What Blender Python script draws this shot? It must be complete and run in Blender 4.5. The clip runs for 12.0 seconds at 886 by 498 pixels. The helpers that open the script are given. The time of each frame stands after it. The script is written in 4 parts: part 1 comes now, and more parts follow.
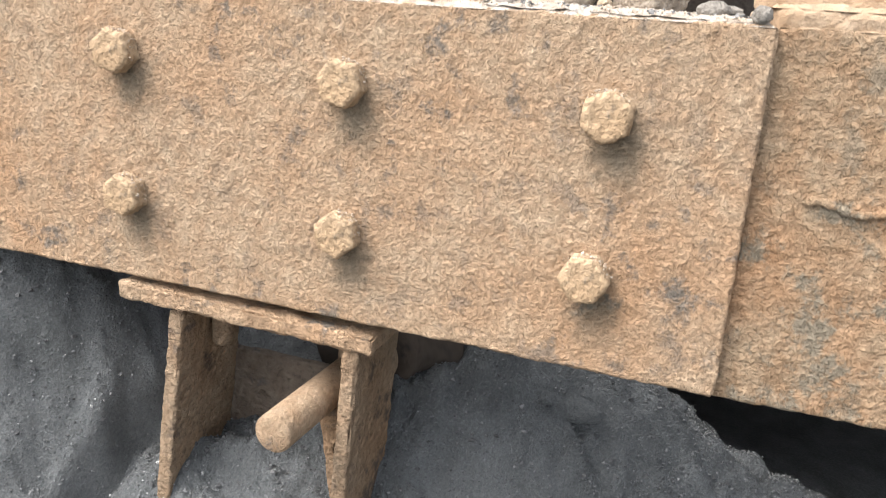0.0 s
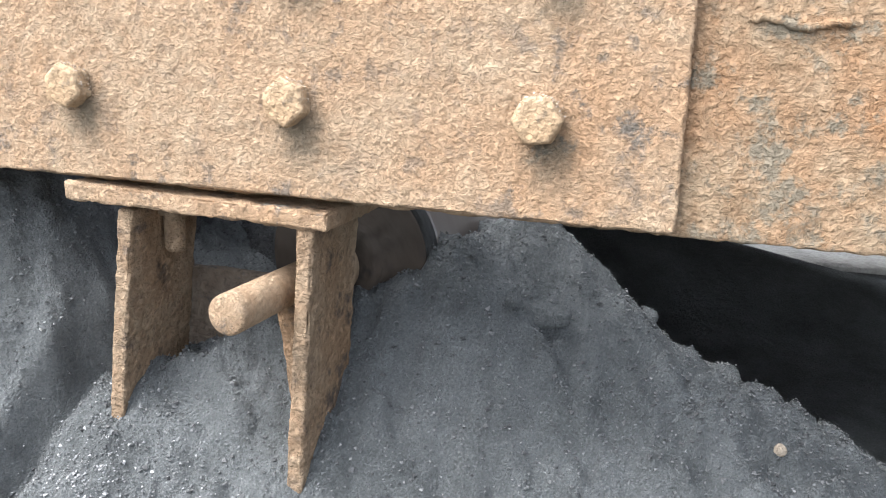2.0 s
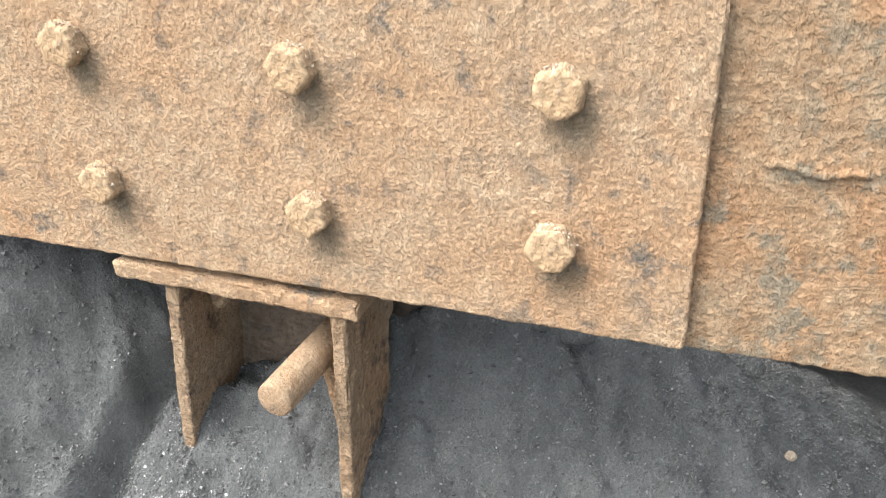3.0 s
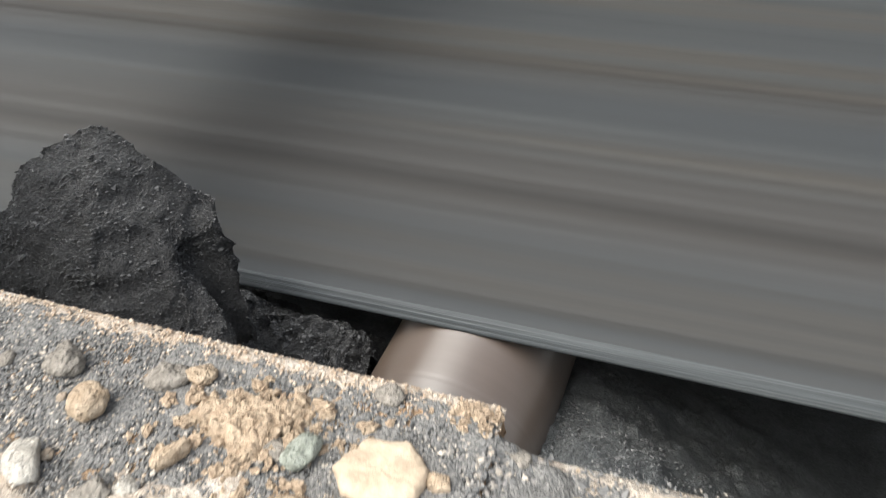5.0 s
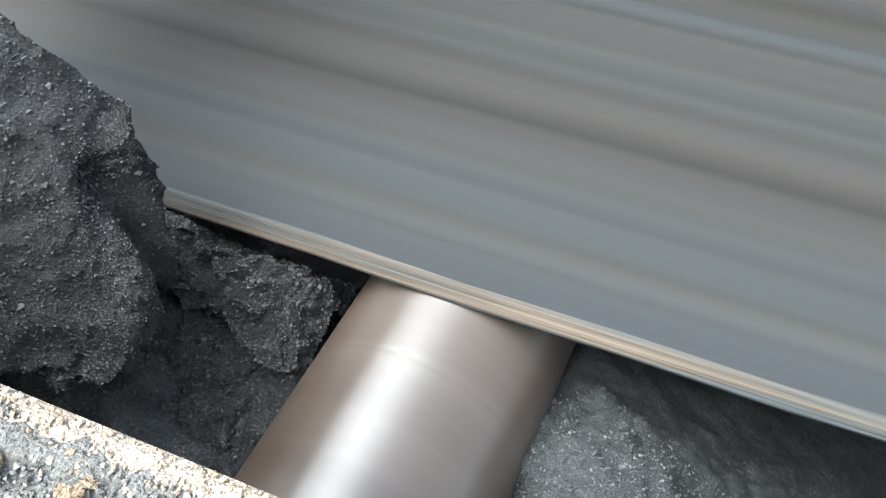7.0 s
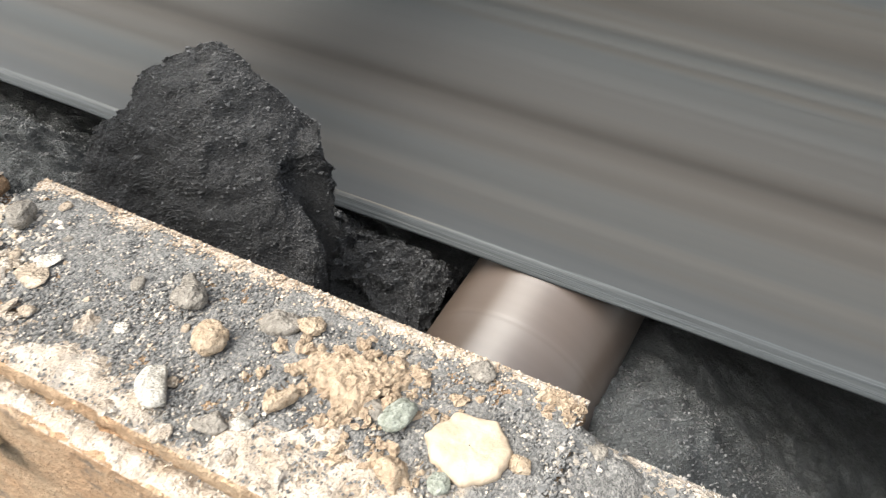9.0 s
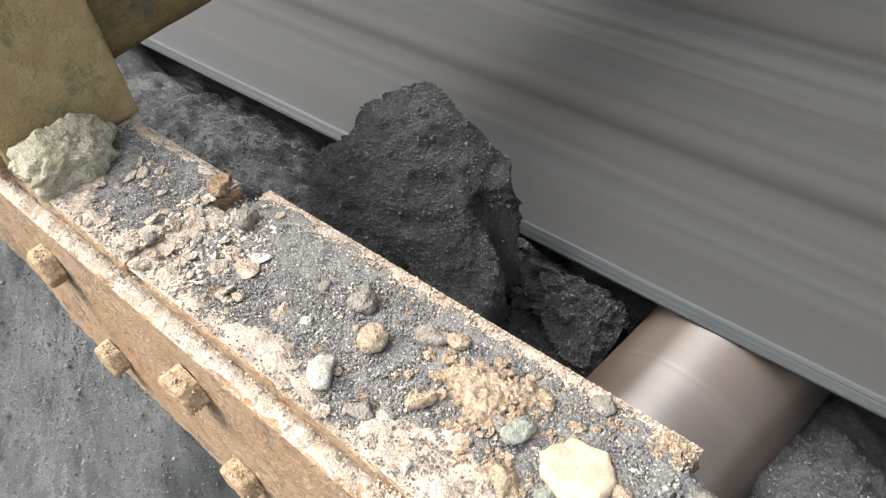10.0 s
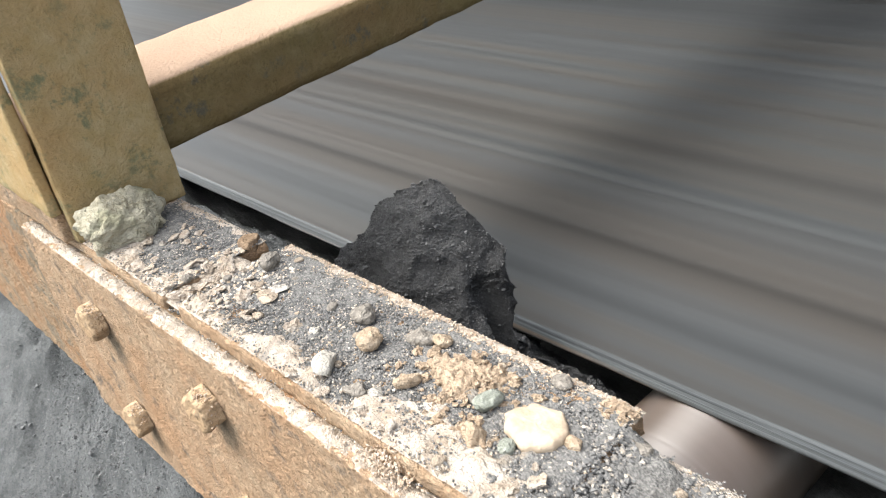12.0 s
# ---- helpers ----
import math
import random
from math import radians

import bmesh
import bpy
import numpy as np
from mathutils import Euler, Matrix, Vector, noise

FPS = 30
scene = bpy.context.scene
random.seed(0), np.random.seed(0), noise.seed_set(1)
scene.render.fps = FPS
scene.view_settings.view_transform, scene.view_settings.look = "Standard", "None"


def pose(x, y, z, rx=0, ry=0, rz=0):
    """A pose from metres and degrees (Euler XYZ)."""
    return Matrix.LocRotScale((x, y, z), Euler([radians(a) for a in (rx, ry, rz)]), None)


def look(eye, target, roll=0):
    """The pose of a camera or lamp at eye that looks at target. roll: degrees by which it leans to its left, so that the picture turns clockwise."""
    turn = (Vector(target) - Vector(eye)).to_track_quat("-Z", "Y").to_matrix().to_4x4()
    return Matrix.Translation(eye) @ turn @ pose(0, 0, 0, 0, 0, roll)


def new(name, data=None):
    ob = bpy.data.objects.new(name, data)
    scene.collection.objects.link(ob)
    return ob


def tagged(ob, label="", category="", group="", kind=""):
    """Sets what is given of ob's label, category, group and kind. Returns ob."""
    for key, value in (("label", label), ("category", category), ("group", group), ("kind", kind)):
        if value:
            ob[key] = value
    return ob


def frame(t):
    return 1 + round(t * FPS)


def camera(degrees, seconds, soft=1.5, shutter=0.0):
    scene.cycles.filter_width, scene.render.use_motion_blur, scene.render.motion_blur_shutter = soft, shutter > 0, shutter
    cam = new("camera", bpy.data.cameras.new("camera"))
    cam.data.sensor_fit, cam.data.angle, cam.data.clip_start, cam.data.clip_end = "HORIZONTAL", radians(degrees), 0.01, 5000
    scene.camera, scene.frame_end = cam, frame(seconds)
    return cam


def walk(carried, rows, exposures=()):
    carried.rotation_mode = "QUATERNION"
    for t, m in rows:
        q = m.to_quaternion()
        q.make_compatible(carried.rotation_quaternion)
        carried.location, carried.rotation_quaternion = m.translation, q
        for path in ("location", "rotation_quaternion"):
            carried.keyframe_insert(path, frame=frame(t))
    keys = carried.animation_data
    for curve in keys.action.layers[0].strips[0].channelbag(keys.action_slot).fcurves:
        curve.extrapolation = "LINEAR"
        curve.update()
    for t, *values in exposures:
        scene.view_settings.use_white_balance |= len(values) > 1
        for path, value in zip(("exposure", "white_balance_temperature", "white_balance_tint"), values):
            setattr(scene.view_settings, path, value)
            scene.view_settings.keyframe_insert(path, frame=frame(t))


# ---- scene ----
cam = camera(59.2, 12.0, soft=1.0, shutter=0.2)
PATH = [
    (0, (0.216, -0.462, 0.192), (-0.353, 1.37, -0.373), 4.0),
    (0.5, (0.214, -0.481, 0.124), (-0.339, 1.381, -0.355), 3.6),
    (1, (0.224, -0.463, 0.081), (-0.301, 1.419, -0.348), 2.6),
    (1.5, (0.232, -0.472, 0.073), (-0.272, 1.412, -0.374), 2.2),
    (2, (0.24, -0.474, 0.076), (-0.284, 1.402, -0.379), 1.9),
    (2.5, (0.243, -0.46, 0.138), (-0.342, 1.333, -0.529), 0.4),
    (2.7, (0.25, -0.446, 0.194), (-0.36, 1.288, -0.594), -1.3),
    (4.3, (0.169, -0.254, 0.443), (-0.358, 1.252, -0.762), -2.4),
    (4.5, (0.156, -0.204, 0.447), (-0.344, 1.293, -0.781), -3.1),
    (5, (0.125, -0.071, 0.446), (-0.386, 1.348, -0.866), -2.9),
    (5.5, (0.09, 0.016, 0.412), (-0.372, 1.344, -1.01), 0.3),
    (6, (0.086, 0.033, 0.385), (-0.346, 1.319, -1.083), 1.7),
    (6.5, (0.087, 0.047, 0.376), (-0.344, 1.297, -1.124), 2.3),
    (8.5, (0.103, -0.014, 0.453), (-0.413, 1.198, -1.052), 0.4),
    (9, (0.105, -0.064, 0.48), (-0.497, 1.121, -1.014), -0.5),
    (9.5, (0.121, -0.078, 0.487), (-0.699, 0.994, -0.989), -5.5),
    (10, (0.145, -0.067, 0.505), (-0.941, 0.859, -0.897), -10.4),
    (10.5, (0.149, -0.038, 0.491), (-1.018, 0.879, -0.85), -9.1),
    (11, (0.131, -0.078, 0.479), (-1.0, 1.03, -0.743), -6.6),
    (11.5, (0.153, -0.119, 0.473), (-1.015, 1.08, -0.622), -6.5),
    (12, (0.232, -0.136, 0.48), (-1.061, 0.991, -0.548), -9.0),
]
walk(cam, [(t, look(eye, target, roll)) for t, eye, target, roll in PATH], [(0.0, 1.65, 6450, 10), (1.0, 1.83, 6150, 9), (1.5, 1.98, 6000, 9), (2.5, 1.95, 6350, 8), (4.5, 1.35, 6900, 9), (5.5, 1.5, 6000, 4), (6.5, 2.03, 5850, 2), (8.5, 1.80, 6500, 6), (9.5, 1.55, 6700, 8), (10.5, 1.6, 6500, 9), (12.0, 1.65, 6500, 8)])


# ---- world and light ----
world = bpy.data.worlds.new("sky")
scene.world = world
world.use_nodes = True
wn = world.node_tree.nodes
sky = wn.new("ShaderNodeTexSky")
sky.sky_type, sky.sun_disc = "NISHITA", False
SUN_FROM = Vector((-0.5, -0.4, 1.0)).normalized()
sky.sun_elevation = math.asin(SUN_FROM.z)
sky.sun_rotation = math.atan2(SUN_FROM.x, SUN_FROM.y)
sky.air_density, sky.dust_density, sky.ozone_density = 1.0, 4.0, 1.0
cloud = wn.new("ShaderNodeHueSaturation")
cloud.inputs["Saturation"].default_value = 0.35
world.node_tree.links.new(sky.outputs[0], cloud.inputs["Color"])
world.node_tree.links.new(cloud.outputs[0], wn["Background"].inputs[0])
wn["Background"].inputs[1].default_value = 0.15
sun = new("sun", bpy.data.lights.new("sun", "SUN"))
sun.data.energy, sun.data.angle, sun.data.color = 1.5, radians(55), (1.0, 0.965, 0.91)
sun.matrix_world = look(SUN_FROM * 20, (0, 0, 0))


# ---- materials ----
def srgb(r, g, b):
    return tuple(((c / 255 + 0.055) / 1.055) ** 2.4 if c > 10 else c / 3294 for c in (r, g, b)) + (1,)


class Mat:
    """A small builder of node materials in object space."""

    def __init__(self, name, rough=0.9, metal=0.0, spec=0.3):
        self.m = bpy.data.materials.new(name)
        self.m.use_nodes = True
        self.n, self.l = self.m.node_tree.nodes, self.m.node_tree.links
        self.b = self.n["Principled BSDF"]
        self.b.inputs["Roughness"].default_value = rough
        self.b.inputs["Metallic"].default_value = metal
        self.b.inputs["Specular IOR Level"].default_value = spec
        self.co = self.n.new("ShaderNodeTexCoord").outputs["Object"]

    def noise(self, scale, detail=4, rough=0.6, stretch=None, distort=0.0):
        t = self.n.new("ShaderNodeTexNoise")
        t.inputs["Scale"].default_value, t.inputs["Detail"].default_value = scale, detail
        t.inputs["Roughness"].default_value, t.inputs["Distortion"].default_value = rough, distort
        src = self.co
        if stretch:
            m = self.n.new("ShaderNodeMapping")
            m.inputs["Scale"].default_value = stretch
            self.l.new(self.co, m.inputs[0])
            src = m.outputs[0]
        self.l.new(src, t.inputs["Vector"])
        return t.outputs["Fac"]

    def ramp(self, fac, stops):
        r = self.n.new("ShaderNodeValToRGB")
        e = r.color_ramp.elements
        while len(e) < len(stops):
            e.new(0.5)
        for k, (p, c) in zip(e, stops):
            k.position, k.color = p, c if len(c) == 4 else (*c, 1)
        self.l.new(fac, r.inputs[0])
        return r.outputs[0]

    def mix(self, fac, a, b, kind="MIX"):
        x = self.n.new("ShaderNodeMix")
        x.data_type, x.blend_type = "RGBA", kind
        for sock, v in ((x.inputs[0], fac), (x.inputs[6], a), (x.inputs[7], b)):
            if isinstance(v, (int, float)):
                sock.default_value = v
            elif isinstance(v, tuple):
                sock.default_value = v
            else:
                self.l.new(v, sock)
        return x.outputs[2]

    def bump(self, fac, dist, strength=1.0, after=None):
        p = self.n.new("ShaderNodeBump")
        p.inputs["Strength"].default_value, p.inputs["Distance"].default_value = strength, dist
        self.l.new(fac, p.inputs["Height"])
        if after:
            self.l.new(after, p.inputs["Normal"])
        return p.outputs[0]

    def done(self, color=None, normal=None, rough=None):
        for name, v in (("Base Color", color), ("Normal", normal), ("Roughness", rough)):
            if isinstance(v, tuple):
                self.b.inputs[name].default_value = v
            elif v is not None:
                self.l.new(v, self.b.inputs[name])
        return self.m


def g(v):
    return (v, v, v, 1)


def rust_mat(name, base, light, orange, dark, patch_lo, flake=260, relief=0.0016, grain=0.55, stain_shade=(), dusty_top=None):
    """Weathered rust under a film of ore dust, flaking at millimetre size."""
    m = Mat(name, 0.93, spec=0.15)
    fl = m.noise(flake * 1.05, 5, 0.62, (0.92, 1, 1.1), 0.2)
    med = m.noise(70, 4, 0.6)
    big = m.noise(9, 4, 0.6)
    c = m.mix(m.ramp(med, [(0.35, g(0)), (0.7, g(1))]), base, light)
    c = m.mix(m.ramp(big, [(0.45, g(0)), (0.68, g(0.75))]), c, orange)
    spots = m.mix(1.0, m.ramp(m.noise(38, 5, 0.7), [(patch_lo, g(0)), (patch_lo + 0.1, g(1))]), m.ramp(m.noise(5, 2), [(0.4, g(0.25)), (0.58, g(1))]), "MULTIPLY")
    c = m.mix(spots, c, dark)
    # crevice shade put into the colour: low spots of the flakes darker, tops lighter
    c = m.mix(grain, c, m.ramp(fl, [(0.32, g(0.36)), (0.44, g(0.85)), (0.55, g(1.0)), (0.7, g(1.2))]), "MULTIPLY")
    if stain_shade:
        # grey-green stain and bolt shadow, painted as one patch below right of each bolt
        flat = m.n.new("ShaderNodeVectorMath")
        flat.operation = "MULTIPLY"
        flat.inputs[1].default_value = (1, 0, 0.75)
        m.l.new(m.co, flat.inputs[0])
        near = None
        for x, z in stain_shade:
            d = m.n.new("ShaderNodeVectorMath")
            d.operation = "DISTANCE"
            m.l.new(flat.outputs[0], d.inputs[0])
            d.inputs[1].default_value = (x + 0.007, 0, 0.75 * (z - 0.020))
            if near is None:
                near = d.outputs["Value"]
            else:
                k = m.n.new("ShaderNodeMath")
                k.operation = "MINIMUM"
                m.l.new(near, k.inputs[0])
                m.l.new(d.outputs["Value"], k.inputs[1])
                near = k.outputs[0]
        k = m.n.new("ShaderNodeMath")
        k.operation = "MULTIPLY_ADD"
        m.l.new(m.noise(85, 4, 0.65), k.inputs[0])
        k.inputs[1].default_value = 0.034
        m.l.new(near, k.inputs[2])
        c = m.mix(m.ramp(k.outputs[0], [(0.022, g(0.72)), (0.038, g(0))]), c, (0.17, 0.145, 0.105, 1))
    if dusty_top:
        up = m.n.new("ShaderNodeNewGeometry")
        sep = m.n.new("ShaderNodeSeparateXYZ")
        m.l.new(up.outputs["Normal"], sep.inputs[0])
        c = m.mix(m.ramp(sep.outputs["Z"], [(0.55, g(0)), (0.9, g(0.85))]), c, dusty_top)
    n = m.bump(m.ramp(fl, [(0.36, g(0)), (0.5, g(0.62)), (0.62, g(1))]), relief * 0.55)
    n = m.bump(m.noise(flake * 3.2, 3), 0.0006, after=n)
    n = m.bump(med, 0.003, 0.6, after=n)
    return m.done(c, n)


RUST = rust_mat("rust_dusty", (0.46, 0.315, 0.20, 1), (0.54, 0.405, 0.28, 1), (0.48, 0.29, 0.165, 1), (0.20, 0.17, 0.14, 1), 0.555, 330, 0.0040, 0.45)
BOLTS = (((-0.346, 0.152), (-0.343, 0.049)), ((-0.172, 0.156), (-0.170, 0.0545)), ((0.0, 0.149), (0.0, 0.050)), ((0.167, 0.1445), (0.165, 0.0465)))
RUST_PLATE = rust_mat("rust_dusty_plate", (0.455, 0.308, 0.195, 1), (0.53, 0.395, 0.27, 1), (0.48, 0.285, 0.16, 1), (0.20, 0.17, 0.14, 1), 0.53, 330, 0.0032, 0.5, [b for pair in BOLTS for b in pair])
RUST_ROUGH = rust_mat("rust_patchy", (0.365, 0.24, 0.145, 1), (0.44, 0.325, 0.215, 1), (0.42, 0.22, 0.11, 1), (0.27, 0.225, 0.165, 1), 0.5, 230, 0.0044, 0.48)
RUST_BROWN = rust_mat("rust_brown", (0.32, 0.222, 0.143, 1), (0.40, 0.30, 0.205, 1), (0.32, 0.195, 0.11, 1), (0.14, 0.105, 0.08, 1), 0.55, 210, 0.004)
# dust-greyed rust, its colour darkened for the shade between the hanger's legs
RUST_SHADED = rust_mat("rust_shaded", (0.17, 0.132, 0.10, 1), (0.21, 0.17, 0.135, 1), (0.18, 0.13, 0.09, 1), (0.11, 0.10, 0.09, 1), 0.55, 210, 0.003)
# dark steel for the unseen wall and slab, and the shaded roller caps
WALL = rust_mat("dark_steel_wall", (0.07, 0.058, 0.048, 1), (0.095, 0.08, 0.068, 1), (0.085, 0.06, 0.045, 1), (0.045, 0.04, 0.036, 1), 0.55, 40, 0.002)
BOLT = rust_mat("rust_bolt", (0.42, 0.30, 0.19, 1), (0.50, 0.385, 0.26, 1), (0.46, 0.30, 0.17, 1), (0.25, 0.20, 0.15, 1), 0.6, 240, 0.002)
DUSTED = rust_mat("dusted_steel", (0.40, 0.28, 0.18, 1), (0.47, 0.36, 0.255, 1), (0.42, 0.26, 0.145, 1), (0.32, 0.25, 0.18, 1), 0.6, 330, 0.0012, 0.3)
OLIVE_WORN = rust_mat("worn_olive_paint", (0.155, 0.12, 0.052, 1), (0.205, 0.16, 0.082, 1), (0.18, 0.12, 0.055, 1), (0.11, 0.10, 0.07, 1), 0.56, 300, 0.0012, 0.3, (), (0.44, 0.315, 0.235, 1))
OLIVE = rust_mat("dusty_olive_paint", (0.345, 0.26, 0.125, 1), (0.41, 0.325, 0.185, 1), (0.39, 0.245, 0.11, 1), (0.16, 0.17, 0.10, 1), 0.53, 330, 0.0008, 0.2)


def crust_mat():
    m = Mat("pale_dust_crust", 0.95, spec=0.1)
    c = m.ramp(m.noise(60, 5, 0.65), [(0.3, (0.35, 0.275, 0.205)), (0.5, (0.475, 0.405, 0.335)), (0.7, (0.55, 0.50, 0.445))])
    c = m.mix(m.ramp(m.noise(40, 5, 0.7), [(0.56, g(0)), (0.68, g(0.65))]), c, (0.24, 0.225, 0.205, 1))
    c = m.mix(m.ramp(m.noise(420, 3, 0.7), [(0.31, g(0.45)), (0.40, g(0))]), c, (0.22, 0.18, 0.135, 1))
    n = m.bump(m.noise(480, 4, 0.7), 0.0022)
    n = m.bump(m.noise(130, 4), 0.005, after=n)
    return m.done(c, n)


def grit_mat():
    """Settled dark grit with pale dust between."""
    m = Mat("grey_grit", 0.9, spec=0.25)
    c = m.ramp(m.noise(700, 3, 0.7), [(0.3, (0.08, 0.078, 0.075)), (0.5, (0.175, 0.172, 0.165)), (0.72, (0.30, 0.285, 0.265))])
    c = m.mix(m.ramp(m.noise(32, 4, 0.65), [(0.6, g(0)), (0.72, g(0.6))]), c, (0.42, 0.34, 0.25, 1))
    n = m.bump(m.noise(650, 3), 0.0022)
    n = m.bump(m.noise(150, 3), 0.002, after=n)
    return m.done(c, n)


def coal_mat(name, lo, hi, glint=0.5):
    """Compacted ore and coal fines, near black when damp and grey where dusty."""
    m = Mat(name, 0.75, spec=glint)
    c = m.ramp(m.noise(14, 5, 0.65), [(0.32, lo), (0.68, hi)])
    c = m.mix(0.7, c, m.ramp(m.noise(600, 3, 0.7), [(0.3, g(0.55)), (0.5, g(1)), (0.75, g(1.7))]), "MULTIPLY")
    n = m.bump(m.noise(420, 4, 0.75), 0.008)
    n = m.bump(m.noise(70, 4), 0.004, after=n)
    return m.done(c, n, m.ramp(m.noise(300, 3), [(0.35, g(0.45)), (0.6, g(0.9))]))


COAL = coal_mat("coal_fines", (0.092, 0.098, 0.099), (0.180, 0.189, 0.190))
COAL_DARK = coal_mat("compacted_coal", (0.066, 0.066, 0.067), (0.112, 0.112, 0.113), 0.18)


def grain_mat(name, stops, rough=0.85, spec=0.3):
    m = Mat(name, rough, spec=spec)
    geo = m.n.new("ShaderNodeNewGeometry")
    c = m.ramp(geo.outputs["Random Per Island"], stops)
    m.n[-1].color_ramp.interpolation = "LINEAR"
    c = m.mix(0.5, c, m.ramp(m.noise(900, 2), [(0.3, g(0.7)), (0.7, g(1.25))]), "MULTIPLY")
    return m.done(c)


GRAIN_GREY = grain_mat("grit_grains", [(0.0, (0.095, 0.096, 0.096)), (0.6, (0.175, 0.172, 0.167)), (0.82, (0.24, 0.23, 0.22)), (0.92, (0.32, 0.285, 0.24)), (0.99, (0.46, 0.41, 0.35))])
GRAIN_TAN = grain_mat("tan_crumbs", [(0.0, (0.34, 0.265, 0.19)), (0.4, (0.45, 0.38, 0.30)), (0.8, (0.55, 0.50, 0.435)), (0.95, (0.27, 0.255, 0.23))])
GRAIN_DARK = grain_mat("dark_coal_grains", [(0.0, (0.06, 0.06, 0.061)), (0.6, (0.095, 0.095, 0.096)), (0.97, (0.15, 0.15, 0.151))], 0.9, 0.15)
GRAIN_PALE = grain_mat("pale_glinting_grains", [(0.0, (0.10, 0.104, 0.106)), (0.6, (0.19, 0.193, 0.196)), (0.9, (0.33, 0.335, 0.34)), (0.98, (0.52, 0.52, 0.51))], 0.5, 0.6)
GRAIN_RUST = grain_mat("rust_crumbs", [(0.0, (0.31, 0.225, 0.155)), (0.6, (0.42, 0.335, 0.255)), (0.95, (0.50, 0.43, 0.355))])
GRAIN_COAL = grain_mat("coal_grains", [(0.0, (0.075, 0.078, 0.079)), (0.6, (0.125, 0.127, 0.128)), (0.93, (0.155, 0.158, 0.16)), (0.995, (0.25, 0.25, 0.25))], 0.7, 0.3)


def stone_mat(name, a, b, grain=140, relief=0.0015):
    m = Mat(name, 0.85, spec=0.25)
    c = m.ramp(m.noise(grain, 5, 0.65), [(0.3, a), (0.7, b)])
    c = m.mix(0.6, c, m.ramp(m.noise(75, 5, 0.7), [(0.3, g(0.55)), (0.6, g(1.15))]), "MULTIPLY")
    n = m.bump(m.noise(grain * 2.5, 4), relief)
    n = m.bump(m.noise(60, 3), relief, after=n)
    return m.done(c, n)


STONE_TAN = stone_mat("tan_stone", (0.33, 0.265, 0.20), (0.46, 0.385, 0.305), 140, 0.004)
STONE_CREAM = stone_mat("cream_stone", (0.40, 0.315, 0.228), (0.465, 0.378, 0.285), 90, 0.0008)
STONE_GREY = stone_mat("grey_stone", (0.19, 0.17, 0.145), (0.34, 0.31, 0.27), 200, 0.003)
STONE_WHITE = stone_mat("white_stone", (0.50, 0.46, 0.40), (0.70, 0.66, 0.59), 260, 0.004)
STONE_GREEN = stone_mat("green_stone", (0.19, 0.205, 0.165), (0.40, 0.42, 0.37), 240, 0.003)
STONE_ROUND = stone_mat("ochre_stone", (0.37, 0.275, 0.185), (0.49, 0.395, 0.295), 220, 0.003)
SOIL = stone_mat("brown_soil", (0.36, 0.258, 0.175), (0.55, 0.440, 0.322), 200, 0.004)


def mossy_mat():
    m = Mat("mossy_rock", 0.9, spec=0.2)
    c = m.ramp(m.noise(120, 5, 0.7), [(0.3, (0.20, 0.175, 0.12)), (0.42, (0.46, 0.42, 0.31)), (0.68, (0.64, 0.60, 0.48))])
    c = m.mix(m.ramp(m.noise(30, 5, 0.7), [(0.52, g(0)), (0.66, g(0.5))]), c, (0.25, 0.255, 0.115, 1))
    n = m.bump(m.noise(260, 5, 0.7), 0.005)
    n = m.bump(m.noise(80, 5), 0.007, after=n)
    return m.done(c, n)


MOSSY = mossy_mat()


def belt_mat():
    """Black rubber polished in long streaks by running over the rollers."""
    m = Mat("belt_rubber", 0.5, spec=0.5)
    across = m.noise(5.5, 4, 0.55, (0.02, 1, 1))
    fine = m.noise(60, 3, 0.5, (0.006, 1, 1))
    c = m.ramp(across, [(0.32, (0.037, 0.040, 0.043)), (0.47, (0.044, 0.047, 0.049)), (0.53, (0.050, 0.048, 0.045)), (0.6, (0.043, 0.047, 0.049)), (0.7, (0.050, 0.052, 0.053))])
    c = m.mix(0.7, c, m.ramp(fine, [(0.3, g(0.78)), (0.7, g(1.22))]), "MULTIPLY")
    sep = m.n.new("ShaderNodeSeparateXYZ")
    m.l.new(m.co, sep.inputs[0])
    wander = m.n.new("ShaderNodeMath")
    wander.operation = "MULTIPLY_ADD"
    m.l.new(m.noise(1.1, 2, 0.5, (1, 0, 0)), wander.inputs[0])
    wander.inputs[1].default_value = 0.018
    m.l.new(sep.outputs["Y"], wander.inputs[2])
    lines = m.ramp(wander.outputs[0], [(0.0, g(1)), (0.36, g(1)), (0.485, g(1.05)), (0.503, g(0.84)), (0.513, g(0.60)), (0.521, g(0.74)), (0.540, g(1.02)), (0.60, g(1)), (0.72, g(0.97)), (0.755, g(0.72)), (0.79, g(0.95)), (1.0, g(1))])
    warm = m.ramp(wander.outputs[0], [(0.43, g(0)), (0.50, g(0.5)), (0.57, g(0.4)), (0.66, g(0)), (0.70, g(0)), (0.76, g(0.45)), (0.84, g(0))])
    c = m.mix(warm, c, (0.050, 0.0425, 0.036, 1))
    c = m.mix(1.0, c, lines, "MULTIPLY")
    r = m.ramp(fine, [(0.3, g(0.48)), (0.7, g(0.57))])
    return m.done(c, m.bump(fine, 0.0002), r)


BELT = belt_mat()


